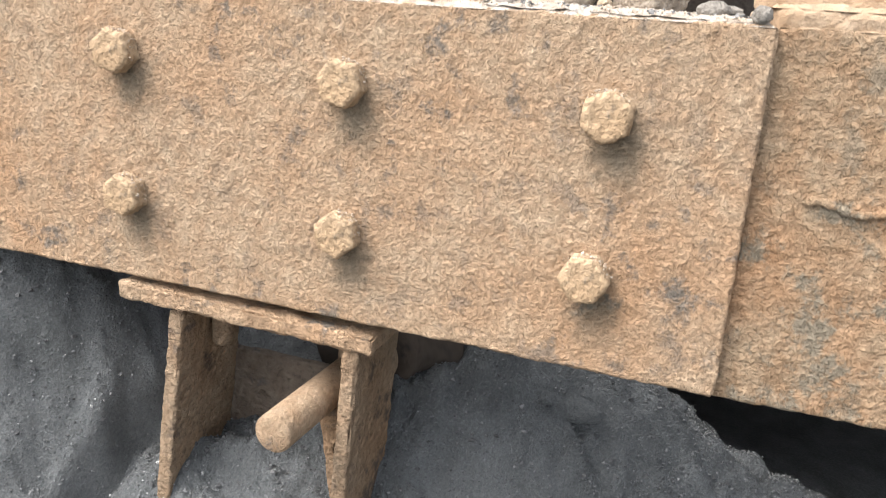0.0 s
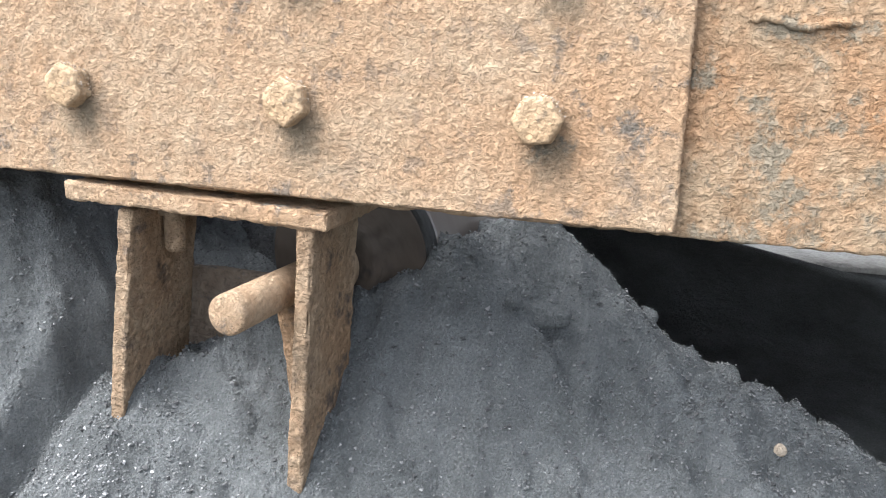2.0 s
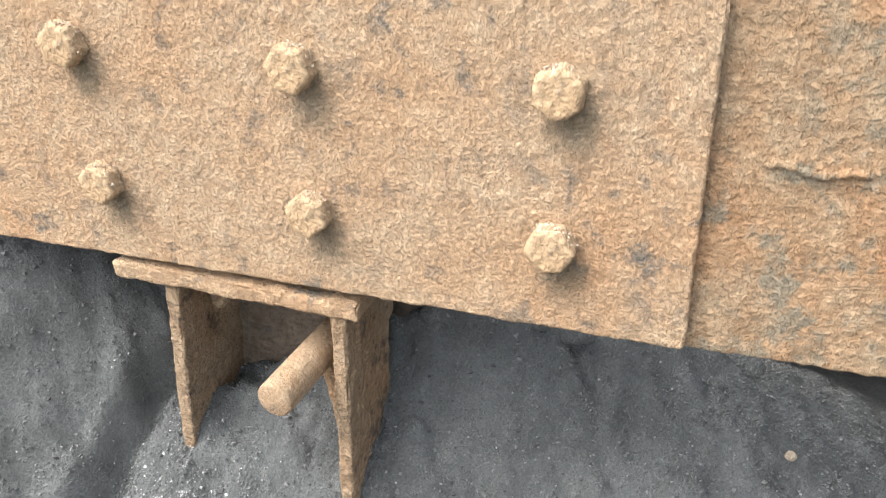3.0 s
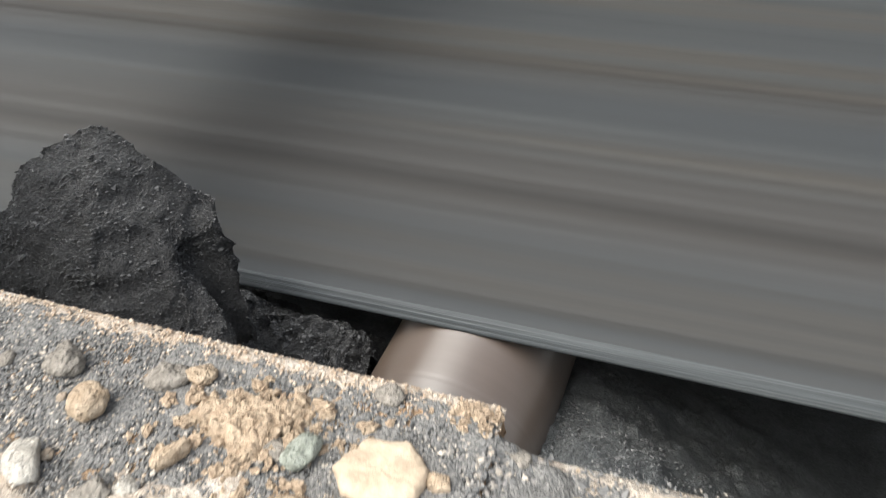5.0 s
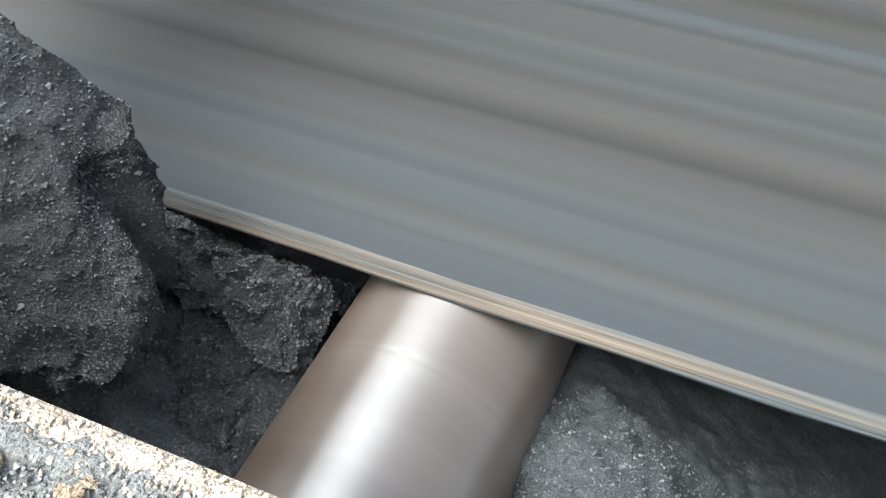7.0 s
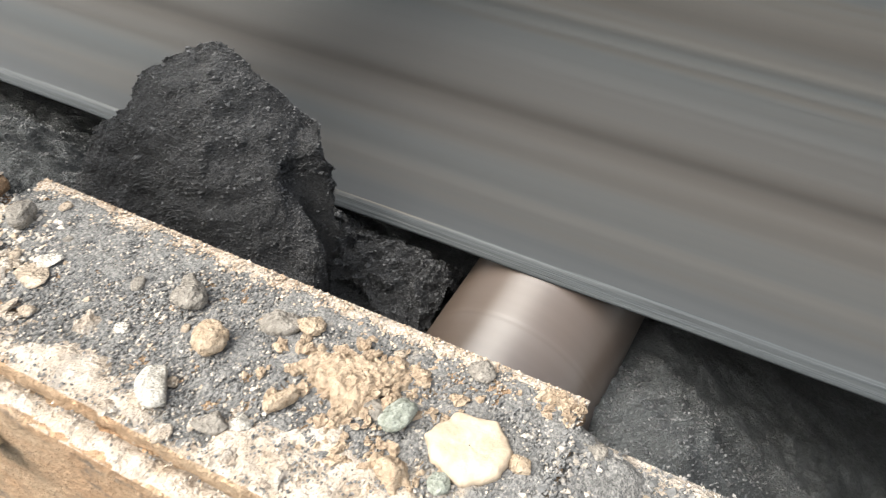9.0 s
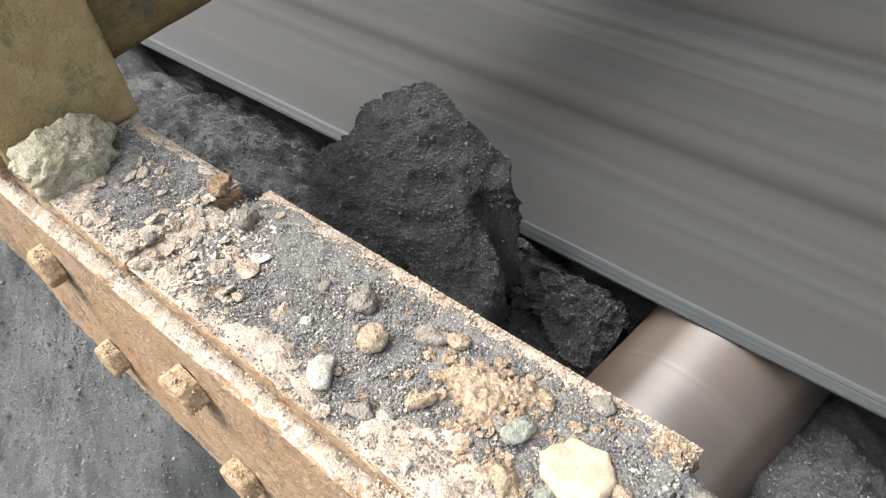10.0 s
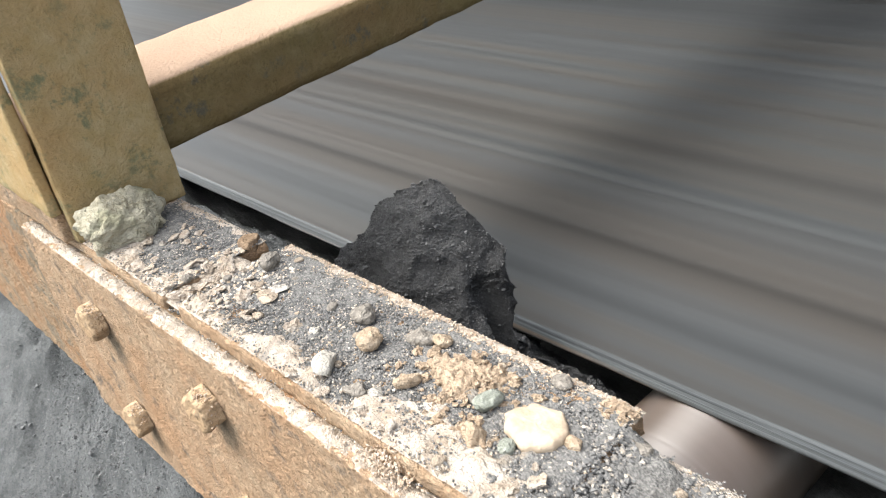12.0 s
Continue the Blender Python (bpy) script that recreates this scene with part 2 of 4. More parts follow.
def belt_edge_mat():
    m = Mat("worn_belt_edge", 0.6, spec=0.4)
    along = m.n.new("ShaderNodeMapping")
    along.inputs["Location"].default_value = (-2.25, 0, 0)
    m.l.new(m.co, along.inputs[0])
    m.co = along.outputs[0]
    c = m.ramp(m.noise(1.3, 3, 0.6, (1, 40, 40)), [(0.38, (0.045, 0.052, 0.057)), (0.56, (0.068, 0.075, 0.078)), (0.65, (0.11, 0.09, 0.07)), (0.73, (0.18, 0.14, 0.105))])
    c = m.mix(0.6, c, m.ramp(m.noise(420, 4, 0.6, (0.006, 1, 1)), [(0.36, g(0.5)), (0.5, g(0.85)), (0.62, g(1.35))]), "MULTIPLY")
    return m.done(c, m.bump(m.noise(420, 4, 0.6, (0.006, 1, 1)), 0.0008))


BELT_EDGE = belt_edge_mat()


def roller_mat():
    """Bright steel tube worn smooth, brown with a film of dust, scored in rings."""
    m = Mat("worn_roller_steel", 0.42, 0.9, 0.6)
    ring = m.noise(26, 3, 0.5, (0.001, 0.001, 1))
    c = m.ramp(ring, [(0.32, (0.30, 0.300, 0.302)), (0.5, (0.335, 0.337, 0.34)), (0.7, (0.37, 0.373, 0.378))])
    # turned steel: the fine grooves run round the tube and stretch the gloss along it
    tan = m.n.new("ShaderNodeTangent")
    tan.direction_type, tan.axis = "RADIAL", "Z"
    m.l.new(tan.outputs[0], m.b.inputs["Tangent"])
    m.b.inputs["Anisotropic"].default_value = 0.85
    m.b.inputs["Anisotropic Rotation"].default_value = 0.25
    m.done(c, None, m.ramp(ring, [(0.3, g(0.37)), (0.7, g(0.41))]))
    film = m.n.new("ShaderNodeBsdfPrincipled")
    film.inputs["Roughness"].default_value = 0.5
    film.inputs["Specular IOR Level"].default_value = 0.4
    m.l.new(m.ramp(ring, [(0.3, (0.135, 0.086, 0.058)), (0.7, (0.180, 0.124, 0.088))]), film.inputs["Base Color"])
    both = m.n.new("ShaderNodeMixShader")
    m.l.new(m.ramp(m.noise(9, 3, 0.5, (0.001, 0.001, 1)), [(0.3, g(0.52)), (0.7, g(0.38))]), both.inputs[0])
    m.l.new(m.b.outputs[0], both.inputs[1])
    m.l.new(film.outputs[0], both.inputs[2])
    m.l.new(both.outputs[0], m.n["Material Output"].inputs["Surface"])
    return m.m


ROLLER = roller_mat()
CONCRETE = stone_mat("pale_concrete", (0.30, 0.295, 0.285), (0.42, 0.415, 0.40), 20, 0.002)


# ---- shapes ----
def lattice(p, seed):
    p = p.astype(np.int64)
    h = (p[..., 0] * 374761393 + p[..., 1] * 668265263 + p[..., 2] * 2147483647 + seed * 1274126177) & 0xFFFFFFFF
    h = ((h ^ (h >> 13)) * 1274126177) & 0xFFFFFFFF
    h = ((h ^ (h >> 16)) * 2246822519) & 0xFFFFFFFF
    return ((h ^ (h >> 15)) & 0xFFFFFF) / 0xFFFFFF * 2 - 1


def vnoise(P, scale, seed=0):
    """Smooth value noise, -1 to 1, for an array of points."""
    q = np.asarray(P, float) * scale + 1000.0
    i = np.floor(q)
    f = q - i
    f = f * f * (3 - 2 * f)
    out = 0
    for dx in (0, 1):
        for dy in (0, 1):
            for dz in (0, 1):
                w = (f[..., 0] if dx else 1 - f[..., 0]) * (f[..., 1] if dy else 1 - f[..., 1]) * (f[..., 2] if dz else 1 - f[..., 2])
                out = out + w * lattice(i + (dx, dy, dz), seed)
    return out


def fbm(P, scale, octaves=4, seed=0, gain=0.5):
    return sum(gain ** k * vnoise(P, scale * 2.03 ** k, seed + 17 * k) for k in range(octaves))


def mesh_of(name, verts, faces, mat, smooth=True):
    me = bpy.data.meshes.new(name)
    me.from_pydata([tuple(v) for v in np.asarray(verts).tolist()], [], faces)
    for m in mat if isinstance(mat, (list, tuple)) else [mat]:
        me.materials.append(m)
    me.polygons.foreach_set("use_smooth", [smooth] * len(me.polygons))
    me.update()
    return me


def part(name, me, parent=None, label="", at=None):
    ob = new(name, me)
    if parent:
        ob.parent = parent
    if at is not None:
        ob.matrix_local = at
    return tagged(ob, label)


def thing(name, label, category, group="", kind="", at=None):
    ob = new(name)
    ob.empty_display_size = 0.02
    if at is not None:
        ob.matrix_world = at
    return tagged(ob, label, category, group, kind)


def grid_faces(nu, nv, base=0):
    return [(base + i * nv + j, base + (i + 1) * nv + j, base + (i + 1) * nv + j + 1, base + i * nv + j + 1) for i in range(nu - 1) for j in range(nv - 1)]


def rough_box(name, lo, hi, mat, step=0.004, r=0.0015, amp=0.0006, wave=180, seed=0, chip=0.0):
    """A box with rounded, worn edges and a rough, rusted skin."""
    lo, hi = np.array(lo, float), np.array(hi, float)
    axes = []
    for k in range(3):
        n = max(2, int(round((hi[k] - lo[k]) / step)) + 1)
        a = np.linspace(lo[k], hi[k], n)
        ins = [lo[k] + r * s for s in (0.3, 1.0)] + [hi[k] - r * s for s in (1.0, 0.3)]
        axes.append(np.unique(np.concatenate([a, [v for v in ins if lo[k] < v < hi[k]]])))
    verts, faces, base = [], [], 0
    for k in range(3):
        u, v = [j for j in range(3) if j != k]
        for side in (0, 1):
            U, V = np.meshgrid(axes[u], axes[v], indexing="ij")
            P = np.zeros(U.shape + (3,))
            P[..., u], P[..., v], P[..., k] = U, V, (lo[k], hi[k])[side]
            f = grid_faces(*U.shape, base)
            if (side == 1) != (k != 1):
                f = [q[::-1] for q in f]
            verts.append(P.reshape(-1, 3))
            faces += f
            base += U.size
    P = np.concatenate(verts)
    inner = np.clip(P, lo + r, hi - r)
    d = P - inner
    ln = np.linalg.norm(d, axis=1, keepdims=True)
    nrm = d / np.maximum(ln, 1e-9)
    P = inner + nrm * r
    P = P + nrm * (amp * (fbm(P, wave, 3, seed) + 0.6 * fbm(P, wave * 0.2, 2, seed + 5)))[:, None]
    if chip:
        edge = (np.abs(nrm) > 0.35).sum(axis=1) > 1
        P = P - nrm * (edge * chip * np.maximum(0, fbm(P, 60, 3, seed + 9)))[:, None]
    key = {}
    index = []
    out = []
    for p in np.round(P, 6).tolist():
        t = tuple(p)
        if t not in key:
            key[t] = len(out)
            out.append(t)
        index.append(key[t])
    faces = [tuple(dict.fromkeys(index[i] for i in f)) for f in faces]
    return mesh_of(name, out, [f for f in faces if len(f) > 2], mat)


def revolve(name, profile, mat, n=48):
    """A turned shape round local z, from (radius, height) pairs."""
    verts, faces = [], []
    for rad, h in profile:
        verts += [(rad * math.cos(2 * math.pi * i / n), rad * math.sin(2 * math.pi * i / n), h) for i in range(n)]
    for k in range(len(profile) - 1):
        faces += [(k * n + i, k * n + (i + 1) % n, (k + 1) * n + (i + 1) % n, (k + 1) * n + i) for i in range(n)]
    faces += [tuple(range(n))[::-1], tuple((len(profile) - 1) * n + i for i in range(n))]
    return mesh_of(name, verts, faces, mat)


ICO = {}


def ico(sub):
    if sub not in ICO:
        bm = bmesh.new()
        bmesh.ops.create_icosphere(bm, subdivisions=sub, radius=1)
        bm.verts.ensure_lookup_table()
        ICO[sub] = (np.array([v.co[:] for v in bm.verts]), [tuple(v.index for v in f.verts) for f in bm.faces])
        bm.free()
    return ICO[sub]


def rock_mesh(name, size, mat, seed, sub=4, facets=11, rough=0.06, round_=0.0, smooth=True):
    """A broken stone: a ball cut by random planes, then roughened."""
    rng = np.random.default_rng(seed)
    d, faces = ico(sub)
    n = rng.normal(size=(facets, 3))
    n /= np.linalg.norm(n, axis=1, keepdims=True)
    off = rng.uniform(0.58, 0.92, facets)
    dots = d @ n.T
    cut = np.where(dots > 0.05, off / np.maximum(dots, 0.05), 9).min(axis=1)
    rad = np.minimum(cut, 1.05) * (1 - round_) + round_ * 0.9
    P = d * rad[:, None]
    P = P * (1 + rough * fbm(P + seed, 2.5, 4, seed))[:, None]
    P = P * (1 + 0.5 * rough * fbm(P + seed, 9, 3, seed + 3))[:, None]
    return mesh_of(name, P * np.array(size), faces, mat, smooth)


def grains(name, centers, sizes, mat, seed=0, flat=0.75):
    """Many small broken grains joined into one mesh."""
    rng = np.random.default_rng(seed)
    base = np.array([(1, 0, 0), (-1, 0, 0), (0, 1, 0), (0, -1, 0), (0, 0, 1), (0, 0, -1)], float)
    tri = np.array([(0, 2, 4), (2, 1, 4), (1, 3, 4), (3, 0, 4), (2, 0, 5), (1, 2, 5), (3, 1, 5), (0, 3, 5)])
    n = len(centers)
    q = rng.normal(size=(n, 4))
    q /= np.linalg.norm(q, axis=1, keepdims=True)
    w, x, y, z = q.T
    R = np.stack([1 - 2 * (y * y + z * z), 2 * (x * y - z * w), 2 * (x * z + y * w), 2 * (x * y + z * w), 1 - 2 * (x * x + z * z), 2 * (y * z - x * w), 2 * (x * z - y * w), 2 * (y * z + x * w), 1 - 2 * (x * x + y * y)], 1).reshape(n, 3, 3)
    V = base[None] * rng.uniform(0.55, 1.15, (n, 6, 3)) + rng.uniform(-0.2, 0.2, (n, 6, 3))
    V = np.einsum("nij,nkj->nki", R, V) * np.asarray(sizes)[:, None, None]
    V[..., 2] *= flat
    V += np.asarray(centers)[:, None, :]
    F = tri[None] + 6 * np.arange(n)[:, None, None]
    return mesh_of(name, V.reshape(-1, 3), [tuple(f) for f in F.reshape(-1, 3).tolist()], mat, False)


# ---- ground: one sheet of spilled fines, heaped round the frame ----
HEAP = np.array([
    (-0.16, 0.00, -0.195), (-0.10, -0.02, -0.255), (0.00, -0.02, -0.255), (0.10, 0.03, -0.255), (0.19, 0.08, -0.235),
    (-0.085, 0.06, -0.140), (-0.16, 0.09, -0.165), (0.0, 0.13, -0.118), (0.047, 0.135, -0.104), (0.08, 0.15, -0.080), (-0.215, 0.05, -0.185), (-0.25, 0.07, -0.105),
    (-0.262, 0.00, -0.225), (-0.275, 0.02, -0.150), (-0.20, 0.11, -0.16),
    (0.153, 0.174, -0.132), (0.241, 0.256, -0.158), (0.352, 0.162, -0.215), (-0.03, 0.20, -0.128), (0.055, 0.21, -0.090),
    (0.108, 0.22, -0.062), (0.178, 0.21, -0.097), (0.265, 0.25, -0.163), (0.36, 0.25, -0.215), (0.45, 0.25, -0.258),
    (0.103, 0.318, -0.085), (0.20, 0.33, -0.148), (0.10, 0.42, -0.130), (0.20, 0.42, -0.195), (0.31, 0.34, -0.238), (0.31, 0.43, -0.28), (-0.10, 0.335, -0.115), (-0.12, 0.27, -0.125), (-0.145, 0.30, -0.10), (-0.09, 0.20, -0.140),
    (-0.28, 0.12, -0.03), (-0.33, 0.00, -0.085), (-0.33, -0.06, -0.20), (-0.42, -0.10, -0.27), (-0.45, 0.10, -0.02), (-0.50, -0.02, -0.14),
    (-0.70, 0.24, 0.018), (-0.60, 0.30, -0.02), (-0.48, 0.25, 0.00), (-0.70, 0.325, -0.06), (-0.45, 0.325, -0.10), (-0.95, 0.22, 0.00), (-0.70, 0.285, 0.005), (-0.50, 0.290, -0.022),
    (-0.95, 0.325, -0.06), (-0.95, 0.285, 0.01), (-0.70, 0.02, -0.16), (-0.70, -0.12, -0.30), (-0.40, -0.20, -0.38), (0.0, -0.20, -0.40),
    (0.4, -0.15, -0.42), (0.4, 0.02, -0.33), (0.6, 0.20, -0.30), (0.0, 0.50, -0.19), (-0.5, 0.50, -0.20),
    (0.4, 0.50, -0.36), (0.7, 0.50, -0.41), (0.9, -0.2, -0.42), (-1.2, 0.25, -0.02), (-1.2, -0.2, -0.32)])


def heap_height(X, Y):
    """Thin-plate surface through the heap's corners, levelling out to open ground."""
    def kernel(r2):
        return r2 * np.log(np.maximum(r2, 1e-9))
    A = HEAP[:, :2]
    n = len(A)
    K = kernel(((A[:, None] - A[None]) ** 2).sum(-1)) + 0.0012 * np.eye(n)
    Q = np.hstack([np.ones((n, 1)), A])
    M = np.block([[K, Q], [Q.T, np.zeros((3, 3))]])
    w = np.linalg.solve(M, np.concatenate([HEAP[:, 2], np.zeros(3)]))
    P = np.stack([X.ravel(), Y.ravel()], 1)
    Z = w[n] + P @ w[n + 1:]
    for k in range(n):
        Z += w[k] * kernel(((P - A[k]) ** 2).sum(1))
    Z = Z.reshape(X.shape)
    d = np.maximum(np.maximum(np.maximum(-1.2 - X, X - 0.7), np.maximum(-0.25 - Y, Y - 0.5)), 0)
    w = np.clip(d / 0.5, 0, 1)
    w = w * w * (3 - 2 * w)
    far = -0.42 + np.clip(0.135 - 0.2 * (X - 0.44), 0.05, 0.2) * np.exp(-((Y - 1.3) / 0.2) ** 2)
    return np.clip(Z, -0.42, 0.02) * (1 - w) + far * w


def ground_z(X, Y):
    X, Y = np.asarray(X, float), np.asarray(Y, float)
    P = np.stack([X, Y, np.zeros_like(X)], -1)
    z = heap_height(X, Y)
    crest = -0.212 + 0.45 * (Y - 0.04) + 0.006 * fbm(P * (0, 1, 0), 22, 3, 61)
    t = np.clip((crest - X) / 0.011, 0, 1)
    mound = (0.055 * t * t * (3 - 2 * t) - 0.018 * np.exp(-((X - crest - 0.006) / 0.010) ** 2)) * np.exp(-((Y - 0.02) / 0.10) ** 2)
    fade = np.exp(-np.maximum(0, np.hypot(X, Y) - 1.2) - 5 * np.maximum(0, Y - 0.4))
    z = z + 0.014 * np.exp(-((X - 0.05) / 0.05) ** 2 - ((Y - 0.13) / 0.045) ** 2)
    return z + fade * (0.010 * fbm(P, 14, 3, 3) + 0.0085 * fbm(P, 50, 3, 8) + 0.0042 * np.abs(fbm(P, 150, 3, 21)) + mound)


def build_ground():
    near_x = np.arange(-0.75, 0.62, 0.0045)
    near_y = np.arange(-0.16, 0.42, 0.0045)
    def spread(a, b, reach):
        s = np.geomspace(0.008, reach, 34)
        return np.concatenate([(a - s)[::-1], [], b + s])
    xs = np.unique(np.concatenate([near_x, spread(-0.75, 0.62, 300), np.linspace(-1.6, -0.76, 60), np.linspace(0.63, 1.3, 40)]))
    ys = np.unique(np.concatenate([near_y, spread(-0.16, 0.42, 300), np.linspace(0.43, 1.7, 60)]))
    X, Y = np.meshgrid(xs, ys, indexing="ij")
    V = np.stack([X, Y, ground_z(X, Y)], -1).reshape(-1, 3)
    ob = new("ground", mesh_of("ground", V, grid_faces(len(xs), len(ys)), COAL))
    tagged(ob, "dark grey ground of spilled coal fines heaped under the conveyor", "ground", kind="structure")
    rng = np.random.default_rng(4)
    n = 66000
    X, Y = rng.uniform(-0.75, 0.55, n), rng.uniform(-0.16, 0.36, n)
    s = 0.0009 * np.exp(rng.normal(0.1, 0.45, n))
    s = np.minimum(s, 0.0019)
    c = np.stack([X, Y, ground_z(X, Y) + s * 0.3], 1)
    n = 5000
    X3, Y3 = rng.uniform(-0.6, 0.5, n), rng.uniform(-0.14, 0.34, n)
    s3 = np.minimum(0.0015 * np.exp(rng.normal(0.1, 0.45, n)), 0.0036)
    tagged(new("coal_crumble", grains("coal_crumble", np.stack([X3, Y3, ground_z(X3, Y3)], 1), s3, GRAIN_DARK, 6)), "dull dark crumbs of coal lying on the heap", "coal grit", kind="stuff")
    n = 6500
    X4, Y4 = rng.normal(-0.13, 0.055, n).clip(-0.235, 0.06), rng.normal(-0.075, 0.045, n).clip(-0.16, 0.06)
    s4 = np.minimum(0.00075 * np.exp(rng.normal(0.1, 0.45, n)), 0.0024)
    tagged(new("crushed_grit", grains("crushed_grit", np.stack([X4, Y4, ground_z(X4, Y4) + 0.2 * s4], 1), s4, GRAIN_PALE, 7)), "pale glinting crushed grit spilled on the heap", "coal grit", kind="stuff")
    n = 2600
    X2, Y2 = rng.uniform(-1.4, -0.4, n), rng.uniform(-0.45, 0.1, n)
    s2 = 0.0016 * np.exp(rng.normal(0, 0.5, n))
    c = np.concatenate([c, np.stack([X2, Y2, ground_z(X2, Y2) + s2 * 0.3], 1)])
    s = np.concatenate([s, s2])
    tagged(new("coal_grit", grains("coal_grit", c, s, GRAIN_COAL, 5)), "loose dark coal grains scattered over the heap", "coal grit", kind="stuff")
    slab = new("concrete_apron", rough_box("concrete_apron", (-6, 1.75, -0.5), (6, 6, -0.40), CONCRETE, 0.5, 0.01, 0.004, 3))
    tagged(slab, "pale concrete apron beyond the belt", "concrete", kind="structure")


# ---- the conveyor's side frame ----
BX0, BX1 = -6.0, 6.0


def bolt_mesh(seed):
    """Hexagonal bolt head along -y, worn round and caked."""
    r, h, n = 0.0162, 0.0125, 6
    verts, faces = [], []
    rings = [(r, 0.0), (r, h * 0.3), (r, h * 0.6), (r, h * 0.82), (r * 0.93, h), (r * 0.78, h * 1.01), (r * 0.6, h * 1.01), (r * 0.42, h * 1.0), (r * 0.2, h * 1.0)]
    m = 60
    for rad, y in rings:
        for i in range(m):
            a = 2 * math.pi * i / m
            k = math.cos(math.pi / n) / math.cos((a % (2 * math.pi / n)) - math.pi / n)
            k = k if rad > r * 0.7 else 0.9
            k = 0.16 + 0.82 * k
            verts.append((rad * k * math.cos(a), -y, rad * k * math.sin(a)))
    for j in range(len(rings) - 1):
        faces += [(j * m + i, j * m + (i + 1) % m, (j + 1) * m + (i + 1) % m, (j + 1) * m + i) for i in range(m)]
    faces.append(tuple((len(rings) - 1) * m + i for i in range(m)))
    P = np.array(verts)
    P = P * (1 + 0.05 * fbm(P + seed, 110, 3, seed) + 0.03 * fbm(P + seed, 420, 2, seed + 2))[:, None]
    return mesh_of("head", P, faces, BOLT)


def build_bolts():
    rng = random.Random(5)
    k = 0
    for pair in BOLTS:
        for x, z in pair:
            k += 1
            b = thing("hex_bolt", "rusty hexagonal bolt head caked with tan dust on the splice plate", "bolt", "bolts of the splice plate", at=pose(x, -0.0005, z, 0, rng.uniform(-25, 25), 0))
            part("head", bolt_mesh(k), b)
            rng2 = np.random.default_rng(k)
            n = 80
            ang = rng2.normal(math.pi / 2 - 0.25, 0.5, n)
            rad = 0.0140 + 0.0025 * rng2.random(n) ** 2
            c = np.stack([rad * np.cos(ang), -rng2.uniform(0, 0.011, n), rad * np.sin(ang)], 1)
            part("dust_cake", grains("dust_cake", c, rng2.uniform(0.0005, 0.0014, n), GRAIN_RUST, k), b, "crumbs of pale dust lying on the head")


def build_beam():
    beam = thing("channel_beam", "long rusty steel channel beam with flaking orange and grey scale", "beam")
    def out_of_true(me):
        for v in me.vertices:
            v.co.z += (-0.016 * (min(max(v.co.x, -0.9), 1.0) - 0.34)) * max(0.0, 1 - (v.co.z + 0.021) / 0.15)
        return me
    part("web", out_of_true(rough_box("web", (-0.9, 0.009, -0.021), (1.0, 0.017, 0.2), RUST_ROUGH, 0.005, 0.002, 0.0011, 150, 1)), beam)
    part("web", out_of_true(rough_box("web", (BX0, 0.009, -0.021), (-0.905, 0.017, 0.2), RUST_ROUGH, 0.06, 0.002, 0.0006, 30, 2)), beam)
    part("web", out_of_true(rough_box("web", (1.005, 0.009, -0.021), (BX1, 0.017, 0.2), RUST_ROUGH, 0.06, 0.002, 0.0006, 30, 3)), beam)
    part("top_flange", rough_box("top_flange", (BX0, 0.0172, 0.1915), (BX1, 0.0935, 0.2), RUST_ROUGH, 0.03, 0.002, 0.0005, 60, 4), beam)
    part("bottom_flange", out_of_true(rough_box("bottom_flange", (BX0, 0.0172, -0.021), (BX1, 0.0935, -0.0115), RUST_BROWN, 0.05, 0.002, 0.0005, 60, 5)), beam)
    part("cover_plate", rough_box("cover_plate", (-0.202, 0.0115, 0.2005), (0.085, 0.1015, 0.2135), RUST, 0.004, 0.002, 0.001, 150, 6, 0.003), beam, "flat cover plate lying over the joint of the top flange")
    part("cover_plate", rough_box("cover_plate", (-1.6, 0.0115, 0.2005), (-0.225, 0.0965, 0.2115), RUST, 0.006, 0.002, 0.001, 150, 7, 0.003), beam)
    # weld bead on the web
    xs = np.linspace(0, 1, 40)
    V, m = [], 10
    for t in xs:
        rr = 0.0024 * (0.75 + 0.5 * abs(math.sin(t * 19))) * (1 if 0.03 < t < 0.97 else 0.4)
        V += [(0.278 + 0.055 * t, 0.0085 - rr * math.sin(a), 0.107 - 0.003 * t + 0.002 * math.sin(9 * t) + rr * math.cos(a)) for a in np.linspace(-0.3, math.pi + 0.3, m)]
    part("weld_bead", mesh_of("weld_bead", V, grid_faces(40, m), RUST_ROUGH), beam, "lumpy grey weld bead")
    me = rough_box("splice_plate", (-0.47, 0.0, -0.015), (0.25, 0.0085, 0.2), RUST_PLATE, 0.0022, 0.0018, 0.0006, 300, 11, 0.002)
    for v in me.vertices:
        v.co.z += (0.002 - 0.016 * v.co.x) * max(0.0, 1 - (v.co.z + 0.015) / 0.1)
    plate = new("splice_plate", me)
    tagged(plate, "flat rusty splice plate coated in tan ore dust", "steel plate")


